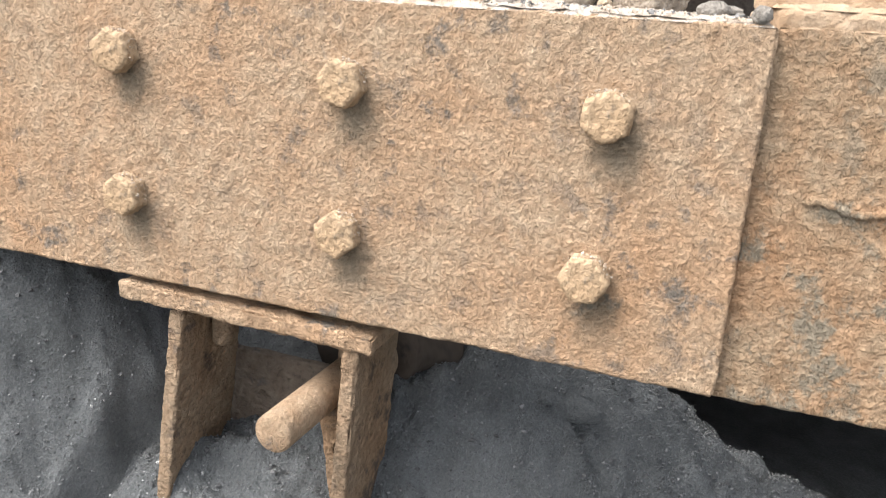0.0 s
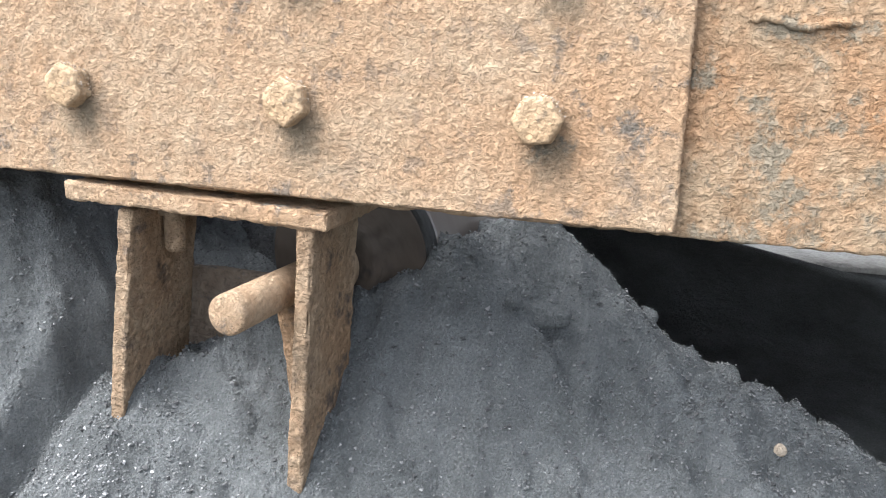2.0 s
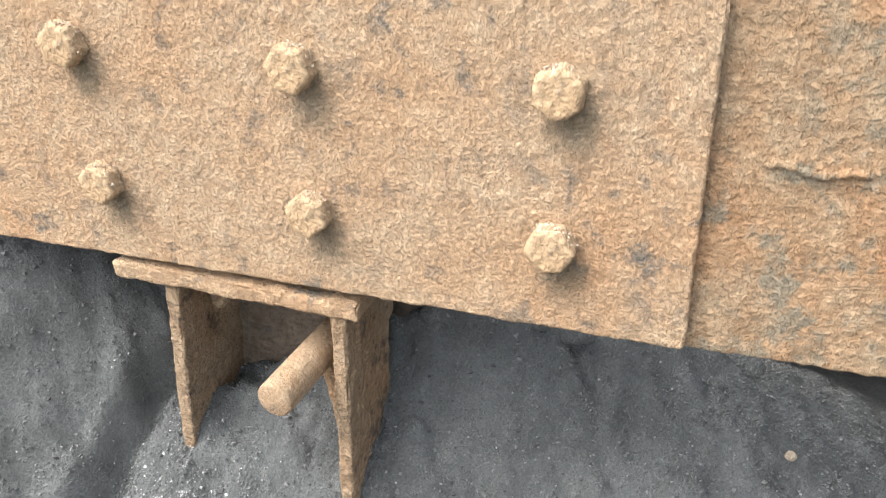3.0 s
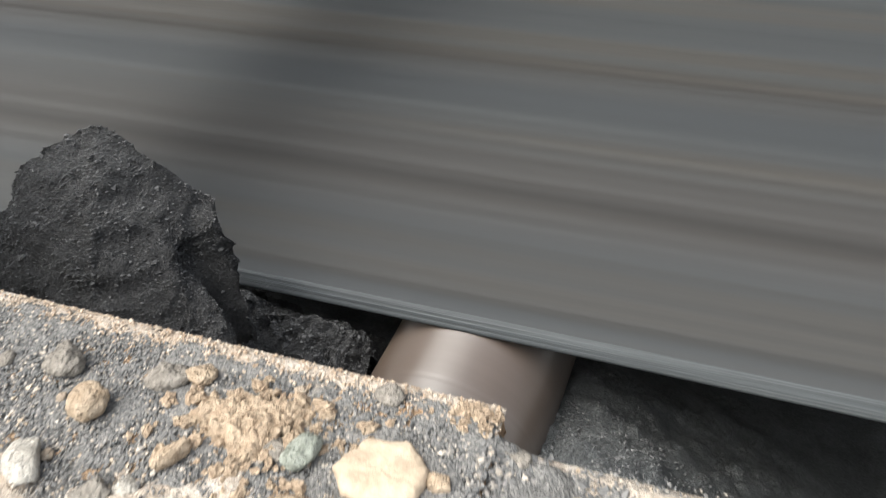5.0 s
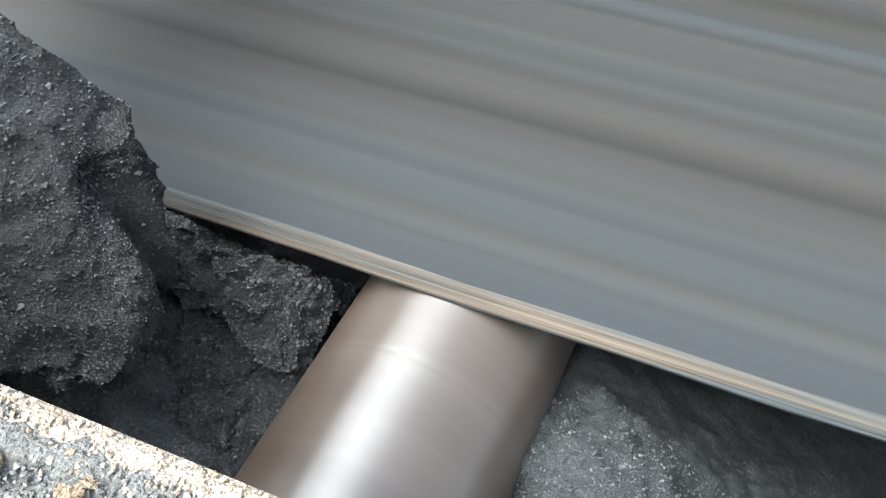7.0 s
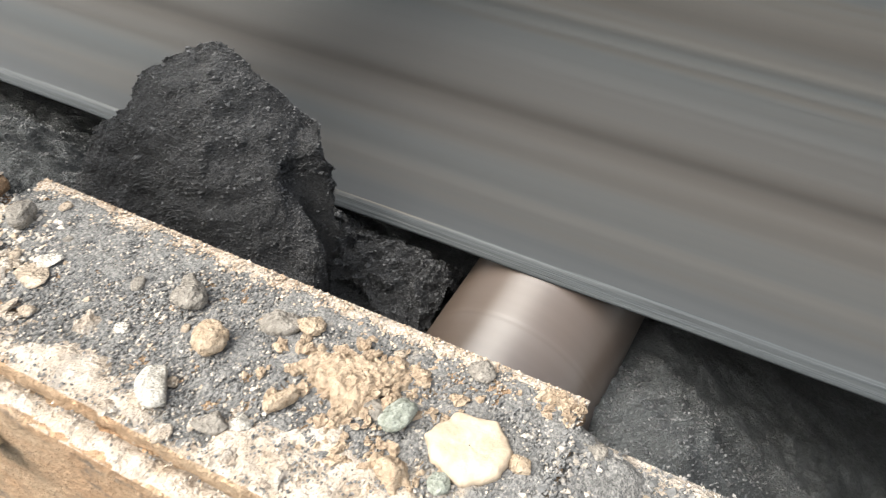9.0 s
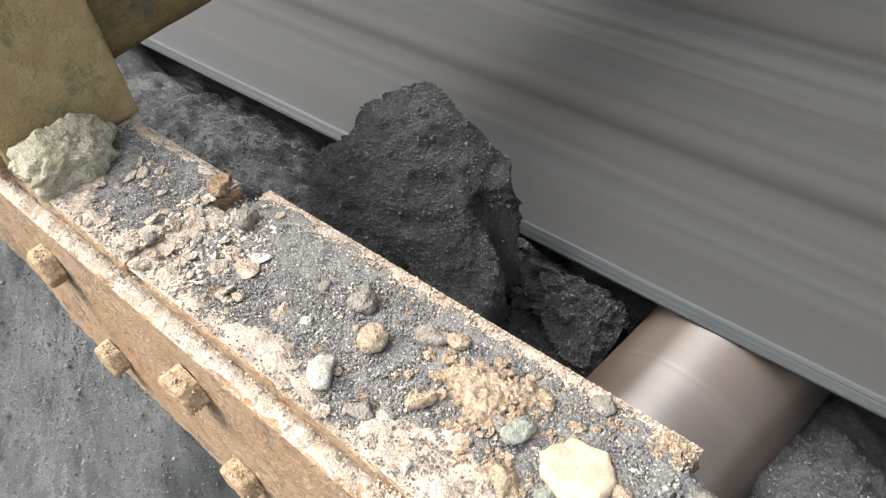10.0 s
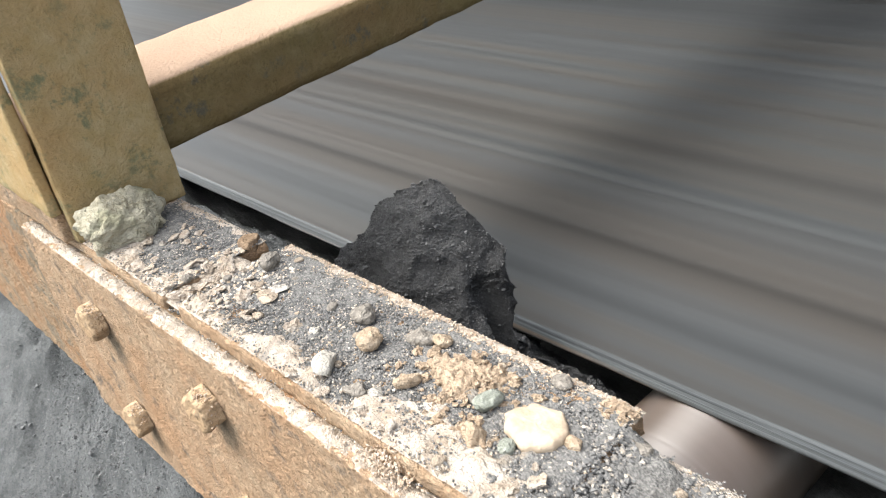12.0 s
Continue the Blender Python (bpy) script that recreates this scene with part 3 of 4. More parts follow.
def build_hanger():
    h = thing("idler_hanger", "rusty welded hanger bracket under the beam holding the roller shaft", "bracket")
    me = rough_box("top_plate", (-0.183, -0.003, -0.0322), (0.027, 0.098, -0.0195), RUST, 0.003, 0.0016, 0.0013, 140, 21, 0.003)
    for v in me.vertices:
        v.co.z += 0.0008 - 0.035 * (v.co.x + 0.08) if v.co.x < 0.2 else 0
    part("top_plate", me, h)
    for x0, y0, y1, z1, s, lean in ((-0.1415, 0.002, 0.088, -0.205, 22, 0.02), (0.0035, 0.0, 0.082, -0.30, 23, 0.009)):
        me = rough_box("leg", (x0, y0, z1), (x0 + 0.0125, y1, -0.0325), RUST_BROWN, 0.003, 0.002, 0.0009, 130, s, 0.0022)
        for v in me.vertices:
            t = (-0.031 - v.co.z) / 0.2
            v.co.x -= lean * t
            v.co.y += -0.004 * t
            if x0 < -0.1:
                v.co.z += 0.30 * max(0, v.co.y - 0.03) * max(0, t - 0.55)
        part("leg", me, h)
    part("back_plate", rough_box("back_plate", (-0.150, 0.084, -0.235), (-0.034, 0.093, -0.095), RUST_SHADED, 0.004, 0.002, 0.001, 110, 24), h)
    gus = rough_box("gusset", (-0.03, 0.03, -0.18), (0.0, 0.074, -0.10), RUST_BROWN, 0.004, 0.002, 0.001, 110, 25)
    for v in gus.vertices:
        v.co.x += 0.15 * max(0.0, -0.10 - v.co.z) * (1 if v.co.x < -0.015 else 0)
    part("gusset", gus, h)
    for x, y, ln in ((-0.121, 0.042, 0.04), (-0.042, 0.05, 0.014)):
        stud = part("stud", revolve("stud", [(0.008, 0), (0.0085, 0.004), (0.0085, ln - 0.003), (0.0065, ln)], RUST_BROWN, 20), h, at=pose(x, y, -0.031, 180, 0, 0))
        part("nut", revolve("nut", [(0.013, 0), (0.0135, 0.002), (0.0135, 0.009), (0.012, 0.011)], RUST_BROWN, 6), stud)


AXIS_A, AXIS_B = Vector((-0.0275, -0.042, -0.088)), Vector((-0.006, 0.335, -0.088))


def build_roller():
    """The return idler: a fixed shaft and a tube that turns on it. Local z is the axis."""
    d = (AXIS_B - AXIS_A).normalized()
    m = Matrix.Translation(AXIS_A) @ d.to_track_quat("Z", "Y").to_matrix().to_4x4()
    idler = thing("return_idler", "worn brown steel return roller spinning under the belt edge", "conveyor roller", at=m)
    sh = revolve("shaft", [(0.0125, 0.0), (0.0142, 0.0015), (0.0145, 0.004), (0.0145, 0.06), (0.0145, 0.1395), (0.012, 0.14)], RUST, 40)
    part("shaft", sh, idler, "round rusty shaft end with a dusty cut face")
    part("shaft_core", revolve("shaft_core", [(0.013, 0.1405), (0.0145, 0.141), (0.0145, 1.85), (0.012, 1.852)], COAL_DARK, 32), idler, "dark inner length of the shaft")
    part("collar", revolve("collar", [(0.016, 0.137), (0.025, 0.138), (0.026, 0.141), (0.026, 0.150), (0.023, 0.153), (0.015, 0.153)], RUST_BROWN, 32), idler, "dusty round seal collar on the shaft")
    r, L = 0.0785, 1.42
    shell = part("shell", revolve("shell", [(r, 0.0125), (r, 0.02), (r, 0.135), (r, 0.1355), (r - 0.0002, 0.1375), (r - 0.0002, 0.1395), (r, 0.1415), (r, 0.142), (r, 0.2), (r, L - 0.02), (r, L - 0.006), (r, L - 0.004), (r - 0.004, L)], ROLLER, 96), idler, "polished brown steel tube scored in rings", at=pose(0, 0, 0.185))
    # rim and caps are coloured dark for the dim light at the tube's end
    part("rim", revolve("rim", [(r - 0.005, 0.0), (r - 0.002, 0.0008), (r + 0.0004, 0.004), (r + 0.0004, 0.012), (r - 0.001, 0.013)], COAL_DARK, 64), shell, "dark rim at the end of the tube")
    for z, s in ((-0.004, 1), (L + 0.004, -1)):
        part("end_cap", revolve("end_cap", [(r - 0.006, 0.006), (r - 0.006, 0.0), (0.04, -0.006), (0.036, -0.016), (0.03, -0.018), (0.018, -0.018)], WALL, 48), shell, at=pose(0, 0, z, 0 if s > 0 else 180, 0, 0))
    return shell


def build_belt():
    """Flat return strand, 12 mm thick, running along x."""
    x0, x1, y0, y1, z0, z1 = -4.0, 24.0, 0.329, 1.56, -0.0093, 0.0022
    xs = np.linspace(x0, x1, 281)
    # the edge is worn round, with the plies showing as low ridges
    prof = [(y0 + 0.002, z0 - 0.0012), (y0 + 0.0002, z0 + 0.0005), (y0 + 0.0006, z0 + 0.0028), (y0 + 0.0022, z0 + 0.0035), (y0 + 0.0024, z0 + 0.0060), (y0 + 0.0046, z0 + 0.0068), (y0 + 0.0054, z0 + 0.0090), (y0 + 0.0075, z1 - 0.0007), (y0 + 0.0095, z1), (y0 + 0.03, z1)]
    prof += [(y, z1) for y in np.linspace(y0 + 0.1, y1 - 0.1, 9)] + [(y1 - 0.003, z1), (y1, z1 - 0.003), (y1, z0 + 0.003), (y1 - 0.003, z0)]
    V = [(x, y + 0.0012 * math.sin(7 * x) + 0.0008 * math.sin(31 * x), z) for x in xs for y, z in prof]
    n = len(prof)
    F = [(i * n + j, i * n + (j + 1) % n, (i + 1) * n + (j + 1) % n, (i + 1) * n + j) for i in range(len(xs) - 1) for j in range(n)]
    belt = thing("conveyor_belt", "fast running black rubber conveyor belt with long dusty streaks", "conveyor belt")
    part("cover", mesh_of("cover", V, [f for k, f in enumerate(F) if k % n >= 8], BELT), belt)
    part("edge", mesh_of("edge", V, [f for k, f in enumerate(F) if k % n < 8], BELT_EDGE), belt, "worn and frayed cut edge of the rubber")
    return belt


def build_idler_frames():
    f = thing("roller_support", "olive and rust coloured steel idler frame standing on the beam", "idler frame")
    part("upright_plate", rough_box("upright_plate", (-0.366, 0.011, 0.2117), (-0.355, 0.104, 0.60), OLIVE, 0.006, 0.0015, 0.0005, 120, 31, 0.002), f)
    part("foot", rough_box("foot", (-0.52, 0.004, 0.2117), (-0.3665, 0.100, 0.235), RUST, 0.006, 0.003, 0.0012, 120, 32), f)
    part("side_plate", rough_box("side_plate", (-0.53, 0.002, 0.2355), (-0.3665, 0.0105, 0.60), OLIVE, 0.01, 0.002, 0.0008, 90, 36), f)
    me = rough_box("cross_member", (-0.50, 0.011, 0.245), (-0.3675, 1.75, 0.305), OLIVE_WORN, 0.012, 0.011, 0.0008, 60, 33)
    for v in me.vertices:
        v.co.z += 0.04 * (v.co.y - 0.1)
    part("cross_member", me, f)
    b = thing("angle_bracket", "dusty rusty bent bracket with a rounded corner on the flange", "bracket")
    foot = rough_box("foot", (0.238, 0.0105, 0.1965), (0.40, 0.102, 0.2095), DUSTED, 0.004, 0.003, 0.0012, 120, 34, 0.003)
    for v in foot.vertices:
        v.co.x += 0.012 * max(0.0, 1 - (v.co.y - 0.0105) / 0.03) ** 2 * max(0.0, 1 - (v.co.x - 0.238) / 0.05)
    part("foot", foot, b)
    wall = rough_box("upright", (0.239, 0.092, 0.2098), (0.40, 0.102, 0.32), DUSTED, 0.004, 0.003, 0.001, 120, 35, 0.002)
    for v in wall.vertices:
        t = max(0.0, (v.co.z - 0.285) / 0.035)
        v.co.x += 0.03 * t * t * max(0.0, 1 - (v.co.x - 0.239) / 0.1)
    part("upright", wall, b)
    # unseen wall added beyond the belt, to darken what the rubber reflects
    tagged(new("unseen_wall_far", rough_box("unseen_wall_far", (-5, 2.2, -0.12), (5, 2.26, 3.0), WALL, 0.25, 0.01, 0.004, 3, 71)), "plain dark brown unseen wall added beyond the belt", "wall", kind="structure")
    # unseen slab added overhead, to keep sky light off the belt's far part
    tagged(new("ceiling", rough_box("ceiling", (-5, 1.15, 1.08), (5, 2.19, 1.13), WALL, 0.25, 0.01, 0.004, 3, 72)), "plain dark unseen slab added above the belt to shade it", "ceiling", kind="structure")


# ---- the big clump of compacted fines beside the belt ----
def build_clump():
    ridge_x = [-0.47, -0.41, -0.352, -0.29, -0.266, -0.237, -0.201, -0.170, -0.157, -0.152, -0.147]
    ridge_z = [-0.06, 0.006, 0.086, 0.150, 0.168, 0.178, 0.149, 0.110, 0.082, 0.02, -0.10]
    nu, nv = 170, 120
    xs = np.concatenate([np.linspace(-0.47, -0.19, 110), np.linspace(-0.189, -0.147, 60)])
    V = []
    for x in xs:
        zt = np.interp(x, ridge_x, ridge_z)
        yc = np.interp(x, [-0.42, -0.25, -0.18, -0.15], [0.23, 0.277, 0.289, 0.275])
        yf = np.interp(x, [-0.47, -0.3, -0.15], [0.10, 0.10, 0.155])
        zf = min(zt, -0.10)
        for v in np.linspace(0, 1, nv):
            if v < 0.72:
                t = v / 0.72
                V.append((x, yf + (yc - yf) * t, zf + (zt - zf) * (t ** 0.9)))
            else:
                t = (v - 0.72) / 0.28
                V.append((x, yc + 0.022 * math.sin(t * 1.57), zt + (-0.13 - zt) * t))
    P = np.array(V)
    P += 0.0055 * np.stack([fbm(P, 17, 3, 41), fbm(P, 17, 3, 42), fbm(P, 17, 3, 43)], 1)
    P += 0.0032 * np.stack([fbm(P, 75, 3, 44), fbm(P, 75, 3, 45), fbm(P, 75, 3, 46)], 1)
    P += 0.0012 * np.stack([fbm(P, 220, 2, 47), fbm(P, 220, 2, 48), fbm(P, 220, 2, 49)], 1)
    # the deep groove behind the face's right edge, and the undercut foot
    def step(v):
        v = np.clip(v, 0, 1)
        return v * v * (3 - 2 * v)
    side = step((P[:, 0] + 0.215) / 0.035)
    P[:, 0] -= 0.034 * np.exp(-((P[:, 1] - 0.268) / 0.013) ** 2) * step((0.105 - P[:, 2]) / 0.03) * side
    P[:, 0] -= 0.034 * step((P[:, 1] - 0.280) / 0.01) * step((0.07 - P[:, 2]) / 0.045) * side
    foot = step((-0.005 - P[:, 2] + 0.012 * fbm(P, 30, 3, 52)) / 0.030) * step((P[:, 0] + 0.26) / 0.06)
    P[:, 0] -= 0.065 * foot
    P[:, 1] += 0.030 * foot
    P[:, 1] = np.minimum(P[:, 1], 0.322)
    ob = new("coal_clump", mesh_of("coal_clump", P, grid_faces(nu, nv), COAL_DARK))
    tagged(ob, "tall pointed clump of compacted black coal fines beside the belt", "coal clump")
    rng = np.random.default_rng(8)
    pick = rng.choice(len(P), 34000)
    sz = 0.0009 * np.exp(rng.normal(0, 0.35, len(pick))) * np.where(P[pick, 0] > -0.19, 0.75, 1.0)
    part("grit", grains("grit", P[pick], sz, GRAIN_DARK, 9), ob)
    # the broken ledge of caked fines between the clump and the roller
    nu, nv = 190, 170
    U, W = np.meshgrid(np.linspace(0, 1, nu), np.linspace(0, 1, nv), indexing="ij")
    X = -0.225 + 0.137 * U
    zt = np.interp(X, [-0.225, -0.190, -0.177, -0.130, -0.100, -0.088], [0.0, -0.012, -0.024, -0.030, -0.036, -0.060])
    up, back = np.clip(W / 0.75, 0, 1), np.clip((W - 0.75) / 0.25, 0, 1)
    Y = 0.215 + 0.112 * up + 0.030 * back
    Z = -0.135 + (zt + 0.135) * up ** 1.15 - 0.10 * back ** 1.5
    Q = np.stack([X, Y, Z], -1).reshape(-1, 3)
    def shove(q, amp, wave, octaves, seed):
        return amp * np.stack([fbm(q, wave, octaves, seed), fbm(q, wave, octaves, seed + 1), fbm(q, wave, octaves, seed + 2)], 1)
    for cx, cy, cz, r in ((-0.122, 0.262, -0.062, 0.020), (-0.150, 0.240, -0.105, 0.022), (-0.105, 0.305, -0.040, 0.018), (-0.140, 0.300, -0.035, 0.020), (-0.108, 0.245, -0.112, 0.015)):
        d = Q - (cx, cy + 0.01, cz - 0.008)
        w = np.exp(-((d ** 2).sum(1) / r ** 2) ** 2)
        Q = Q + (w * 0.6 * r)[:, None] * np.array((0.1, -0.75, 0.55))
    cut = np.exp(-((Q[:, 2] + 0.082 + 0.25 * (Q[:, 0] + 0.13)) / 0.008) ** 2)
    Q[:, 1] += 0.020 * cut
    Q = Q + shove(Q, 0.0072, 42, 3, 301) + shove(Q, 0.0038, 105, 3, 311) + shove(Q, 0.0006, 330, 2, 321)
    Q[:, 0] = np.minimum(Q[:, 0], -0.0885 - 0.004 * np.clip((Q[:, 2] + 0.06) / 0.02, 0, 1))
    Q[:, 2] = np.minimum(Q[:, 2], np.where(Q[:, 1] > 0.318, -0.014, 0.05))
    ledge = new("coal_ledge", mesh_of("coal_ledge", Q, grid_faces(nu, nv), COAL_DARK))
    tagged(ledge, "crumbly broken ledge of caked black fines beside the roller", "coal clump")
    pick = rng.choice(len(Q), 15000)
    part("grit", grains("grit", Q[pick], 0.0008 * np.exp(rng.normal(0, 0.45, len(pick))), GRAIN_DARK, 19), ledge)
    for c, s, seed in (((0.153, 0.168, -0.128), (0.024, 0.013, 0.012), 1), ((0.128, 0.150, -0.155), (0.008, 0.007, 0.007), 2), ((0.238, 0.250, -0.143), (0.010, 0.008, 0.010), 3), ((0.103, 0.318, -0.07), (0.008, 0.006, 0.005), 4)):
        l = new("coal_piece", rock_mesh("coal_piece", s, COAL, 80 + seed, 3, 9, 0.05))
        l.location = (c[0], c[1], float(ground_z(c[0], c[1])) + 0.4 * s[2])
        tagged(l, "small grey lump of coal lying on the heap", "coal lump", "lumps on the heap")
    peb = new("pebble", rock_mesh("pebble", (0.0055, 0.003, 0.0065), STONE_TAN, 91, 3, 8, 0.03, 0.6))
    peb.location = (0.352, 0.158, float(ground_z(0.352, 0.158)) + 0.004)
    tagged(peb, "small pale tan pebble on the dark heap", "pebble")


# ---- what lies on the top flange ----
def stone(kind, label, x, y, z, size, mat, seed, turn=0, round_=0.0, facets=10, sub=4, group="", rough=0.09):
    ob = new(kind, rock_mesh(kind, size, mat, seed, sub, facets, rough, round_))
    ob.matrix_world = pose(x, y, z, 0, 0, turn)
    return tagged(ob, label, "stone", group)


def slab_stone(label, x, y, z, outline, thick, mat, seed, tilt=(0, 0)):
    """A flat broken stone: an uneven outline with bevelled, chipped rims."""
    pts = np.array(outline, float)
    n, m = len(pts), 72
    t = np.linspace(0, n, m, endpoint=False)
    i = t.astype(int)
    f = (t - i)[:, None]
    rim = pts[i % n] * (1 - f) + pts[(i + 1) % n] * f
    rim *= (1 + 0.04 * fbm(np.c_[rim * 300, np.zeros(m)], 1.0, 3, seed))[:, None]
    mid = rim.mean(axis=0)
    V, F = [], []
    rings = [(0.92, 0.0), (1.0, 0.3), (0.99, 0.7), (0.9, 1.0), (0.65, 1.05), (0.35, 1.07), (0.02, 1.08)]
    for k, h in rings:
        V += [(*(mid + (p - mid) * k), h * thick) for p in rim]
    for j in range(len(rings) - 1):
        F += [(j * m + a, j * m + (a + 1) % m, (j + 1) * m + (a + 1) % m, (j + 1) * m + a) for a in range(m)]
    F += [tuple(range(m))[::-1]]
    P = np.array(V)
    P[:, 2] += 0.16 * thick * fbm(P, 130, 3, seed + 1)
    ob = new("flat_stone", mesh_of("flat_stone", P, F, mat))
    ob.matrix_world = pose(x, y, z, tilt[0], tilt[1], 0)
    return tagged(ob, label, "stone")


def build_stones():
    stone("boulder", "large rounded tan stone resting on the flange", 0.174, 0.046, 0.2215, (0.028, 0.0255, 0.0245), STONE_TAN, 301, 10, 0.05, 13, 5, rough=0.07)
    slab_stone("flat angular tan slab of stone lying tilted", 0.125, 0.043, 0.2015, [(-0.022, -0.004), (-0.010, -0.022), (0.003, -0.016), (0.020, 0.008), (0.019, 0.021), (-0.004, 0.015)], 0.010, STONE_TAN, 346, (12, -6))
    slab_stone("flat pale tan stone with broken corners", 0.051, 0.061, 0.2140, [(-0.017, -0.003), (-0.009, -0.011), (0.004, -0.015), (0.015, -0.006), (0.016, 0.006), (0.006, 0.014), (-0.009, 0.012)], 0.0062, STONE_CREAM, 303)
    stone("pebble", "smooth ochre pebble half covered in dust", -0.063, 0.057, 0.2205, (0.0085, 0.0085, 0.007), STONE_ROUND, 304, 0, 0.8)
    stone("pebble", "grey rounded pebble on the grit", -0.084, 0.071, 0.2205, (0.0085, 0.0075, 0.006), STONE_GREY, 305, 0, 0.5)
    stone("stone_chip", "angular white stone chip", -0.069, 0.029, 0.2185, (0.0075, 0.0100, 0.006), STONE_WHITE, 306, 30, 0.0, 6, rough=0.03)
    stone("pebble", "grey green pebble on the grit", 0.022, 0.061, 0.2185, (0.0085, 0.0065, 0.0055), STONE_GREEN, 307, 60, 0.5)
    stone("pebble", "oval grey pebble at the plate's end", -0.185, 0.074, 0.2205, (0.006, 0.0075, 0.008), STONE_GREY, 308, -10, 0.6)
    stone("stone_chip", "thin cream stone flake", -0.157, 0.051, 0.2165, (0.010, 0.007, 0.002), STONE_TAN, 309, 10)
    stone("stone_chip", "thin white stone flake", -0.157, 0.060, 0.2170, (0.007, 0.005, 0.002), STONE_WHITE, 310, 40)
    stone("pebble", "small grey pebble on the plate's edge", 0.042, 0.094, 0.2165, (0.006, 0.005, 0.004), STONE_GREY, 311, 0, 0.5)
    slab_stone("pale grey diamond shaped stone chip", 0.095, 0.015, 0.2008, [(-0.008, 0.004), (-0.003, -0.009), (0.007, -0.010), (0.008, 0.001), (0.001, 0.011)], 0.007, STONE_GREY, 312, (8, 5))
    stone("pebble", "grey pebble beside the bracket", 0.216, 0.016, 0.2065, (0.010, 0.007, 0.006), STONE_GREY, 313, 20, 0.5)
    stone("pebble", "grey pebble beside the bracket", 0.225, 0.024, 0.2060, (0.007, 0.006, 0.005), STONE_GREY, 314, 0, 0.4)
    stone("pebble", "smooth shiny grey pebble at the plate's corner", 0.240, 0.003, 0.2050, (0.006, 0.005, 0.0055), STONE_GREY, 315, 0, 0.8)
    stone("pebble", "small ochre pebble beside the pale stone", 0.071, 0.064, 0.2165, (0.005, 0.004, 0.0035), STONE_ROUND, 316, 0, 0.4)
    stone("pebble", "small dark pebble beside the pale stone", 0.048, 0.044, 0.2165, (0.005, 0.0045, 0.004), STONE_GREEN, 317, 0, 0.4)
    stone("stone_chip", "small white stone chip", -0.030, 0.032, 0.2170, (0.0045, 0.004, 0.003), STONE_WHITE, 318, 15)
    stone("stone_chip", "grey stone chip with a broken face", -0.039, 0.027, 0.2170, (0.008, 0.006, 0.005), STONE_GREY, 319, 15)
    stone("stone_chip", "grey brown stone chip", -0.043, 0.078, 0.2175, (0.010, 0.006, 0.005), STONE_GREY, 320, 25)
    stone("stone_chip", "grey brown stone chip", -0.031, 0.082, 0.2175, (0.006, 0.005, 0.004), STONE_ROUND, 326, 5)
    stone("stone_chip", "small white stone chip", -0.102, 0.047, 0.2160, (0.0035, 0.003, 0.002), STONE_WHITE, 321, 0)
    stone("stone_chip", "long thin brown splinter of rust", -0.021, 0.047, 0.2185, (0.0028, 0.0105, 0.004), STONE_ROUND, 327, -35)
    stone("stone_chip", "grey stone chip by the plate's corner", 0.090, 0.085, 0.2065, (0.008, 0.007, 0.008), STONE_GREY, 322, 40)
    stone("stone_chip", "white stone chip by the plate's corner", 0.101, 0.084, 0.2045, (0.006, 0.005, 0.004), STONE_WHITE, 323, 40)
    stone("pebble", "small tan pebble behind the boulder", 0.147, 0.078, 0.2075, (0.0065, 0.006, 0.0065), STONE_ROUND, 324, 0, 0.4)
    stone("pebble", "small grey pebble behind the boulder", 0.155, 0.081, 0.2065, (0.005, 0.005, 0.005), STONE_GREY, 325, 0, 0.4)
    stone("pebble", "small grey pebble in front of the slab", 0.094, 0.037, 0.2055, (0.0075, 0.006, 0.005), STONE_GREY, 328, 0, 0.3)
    stone("mossy_rock", "rough grey rock with green moss leaning on the upright plate", -0.331, 0.040, 0.2295, (0.026, 0.034, 0.0245), MOSSY, 330, 20, 0.0, 9, 5, rough=0.14)
    stone("stone_chip", "broken brown chip at the end of the flange plate", -0.232, 0.087, 0.2130, (0.011, 0.009, 0.0055), RUST_BROWN, 331, -20, 0.0, 5, rough=0.03)
    rng = random.Random(9)
    for k in range(130):
        x = rng.uniform(-0.30, -0.165) if k % 2 else rng.uniform(-0.34, 0.235)
        y = 0.014 + (0.06 if k % 2 else 0.030) * rng.random() ** 1.3
        z = 0.2165 if -0.2 < x < 0.084 else (0.2145 if x <= -0.2 else 0.2045)
        s = 0.0015 + 0.0034 * rng.random() ** 1.8
        ob = new("crust_flake", rock_mesh("crust_flake", (s * 1.3, s, s * 0.36), CRUST, 700 + k, 2, 5, 0.3, 0.0, False))
        ob.matrix_world = pose(x, y, z + 0.1 * s, rng.uniform(-25, 25), rng.uniform(-25, 25), rng.uniform(0, 360))
        tagged(ob, "broken flake of pale dust crust on the flange", "crust flake", "crust flakes")
    rng = random.Random(3)
    for k in range(34):
        x, y = rng.uniform(-0.30, 0.235), rng.uniform(0.016, 0.09)
        z = 0.2145 if -0.2 < x < 0.084 else (0.2125 if x < -0.225 else 0.2022)
        s = rng.uniform(0.0022, 0.0042)
        mat = rng.choice((STONE_GREY, STONE_CREAM, STONE_TAN, STONE_GREY, STONE_TAN))
        stone("stone_chip", "small loose stone chip on the gritty flange", x, y, z + 0.5 * s, (s * 1.2, s, s * 0.7), mat, 500 + k, rng.uniform(0, 180), 0.15, 8, 2, "loose chips")


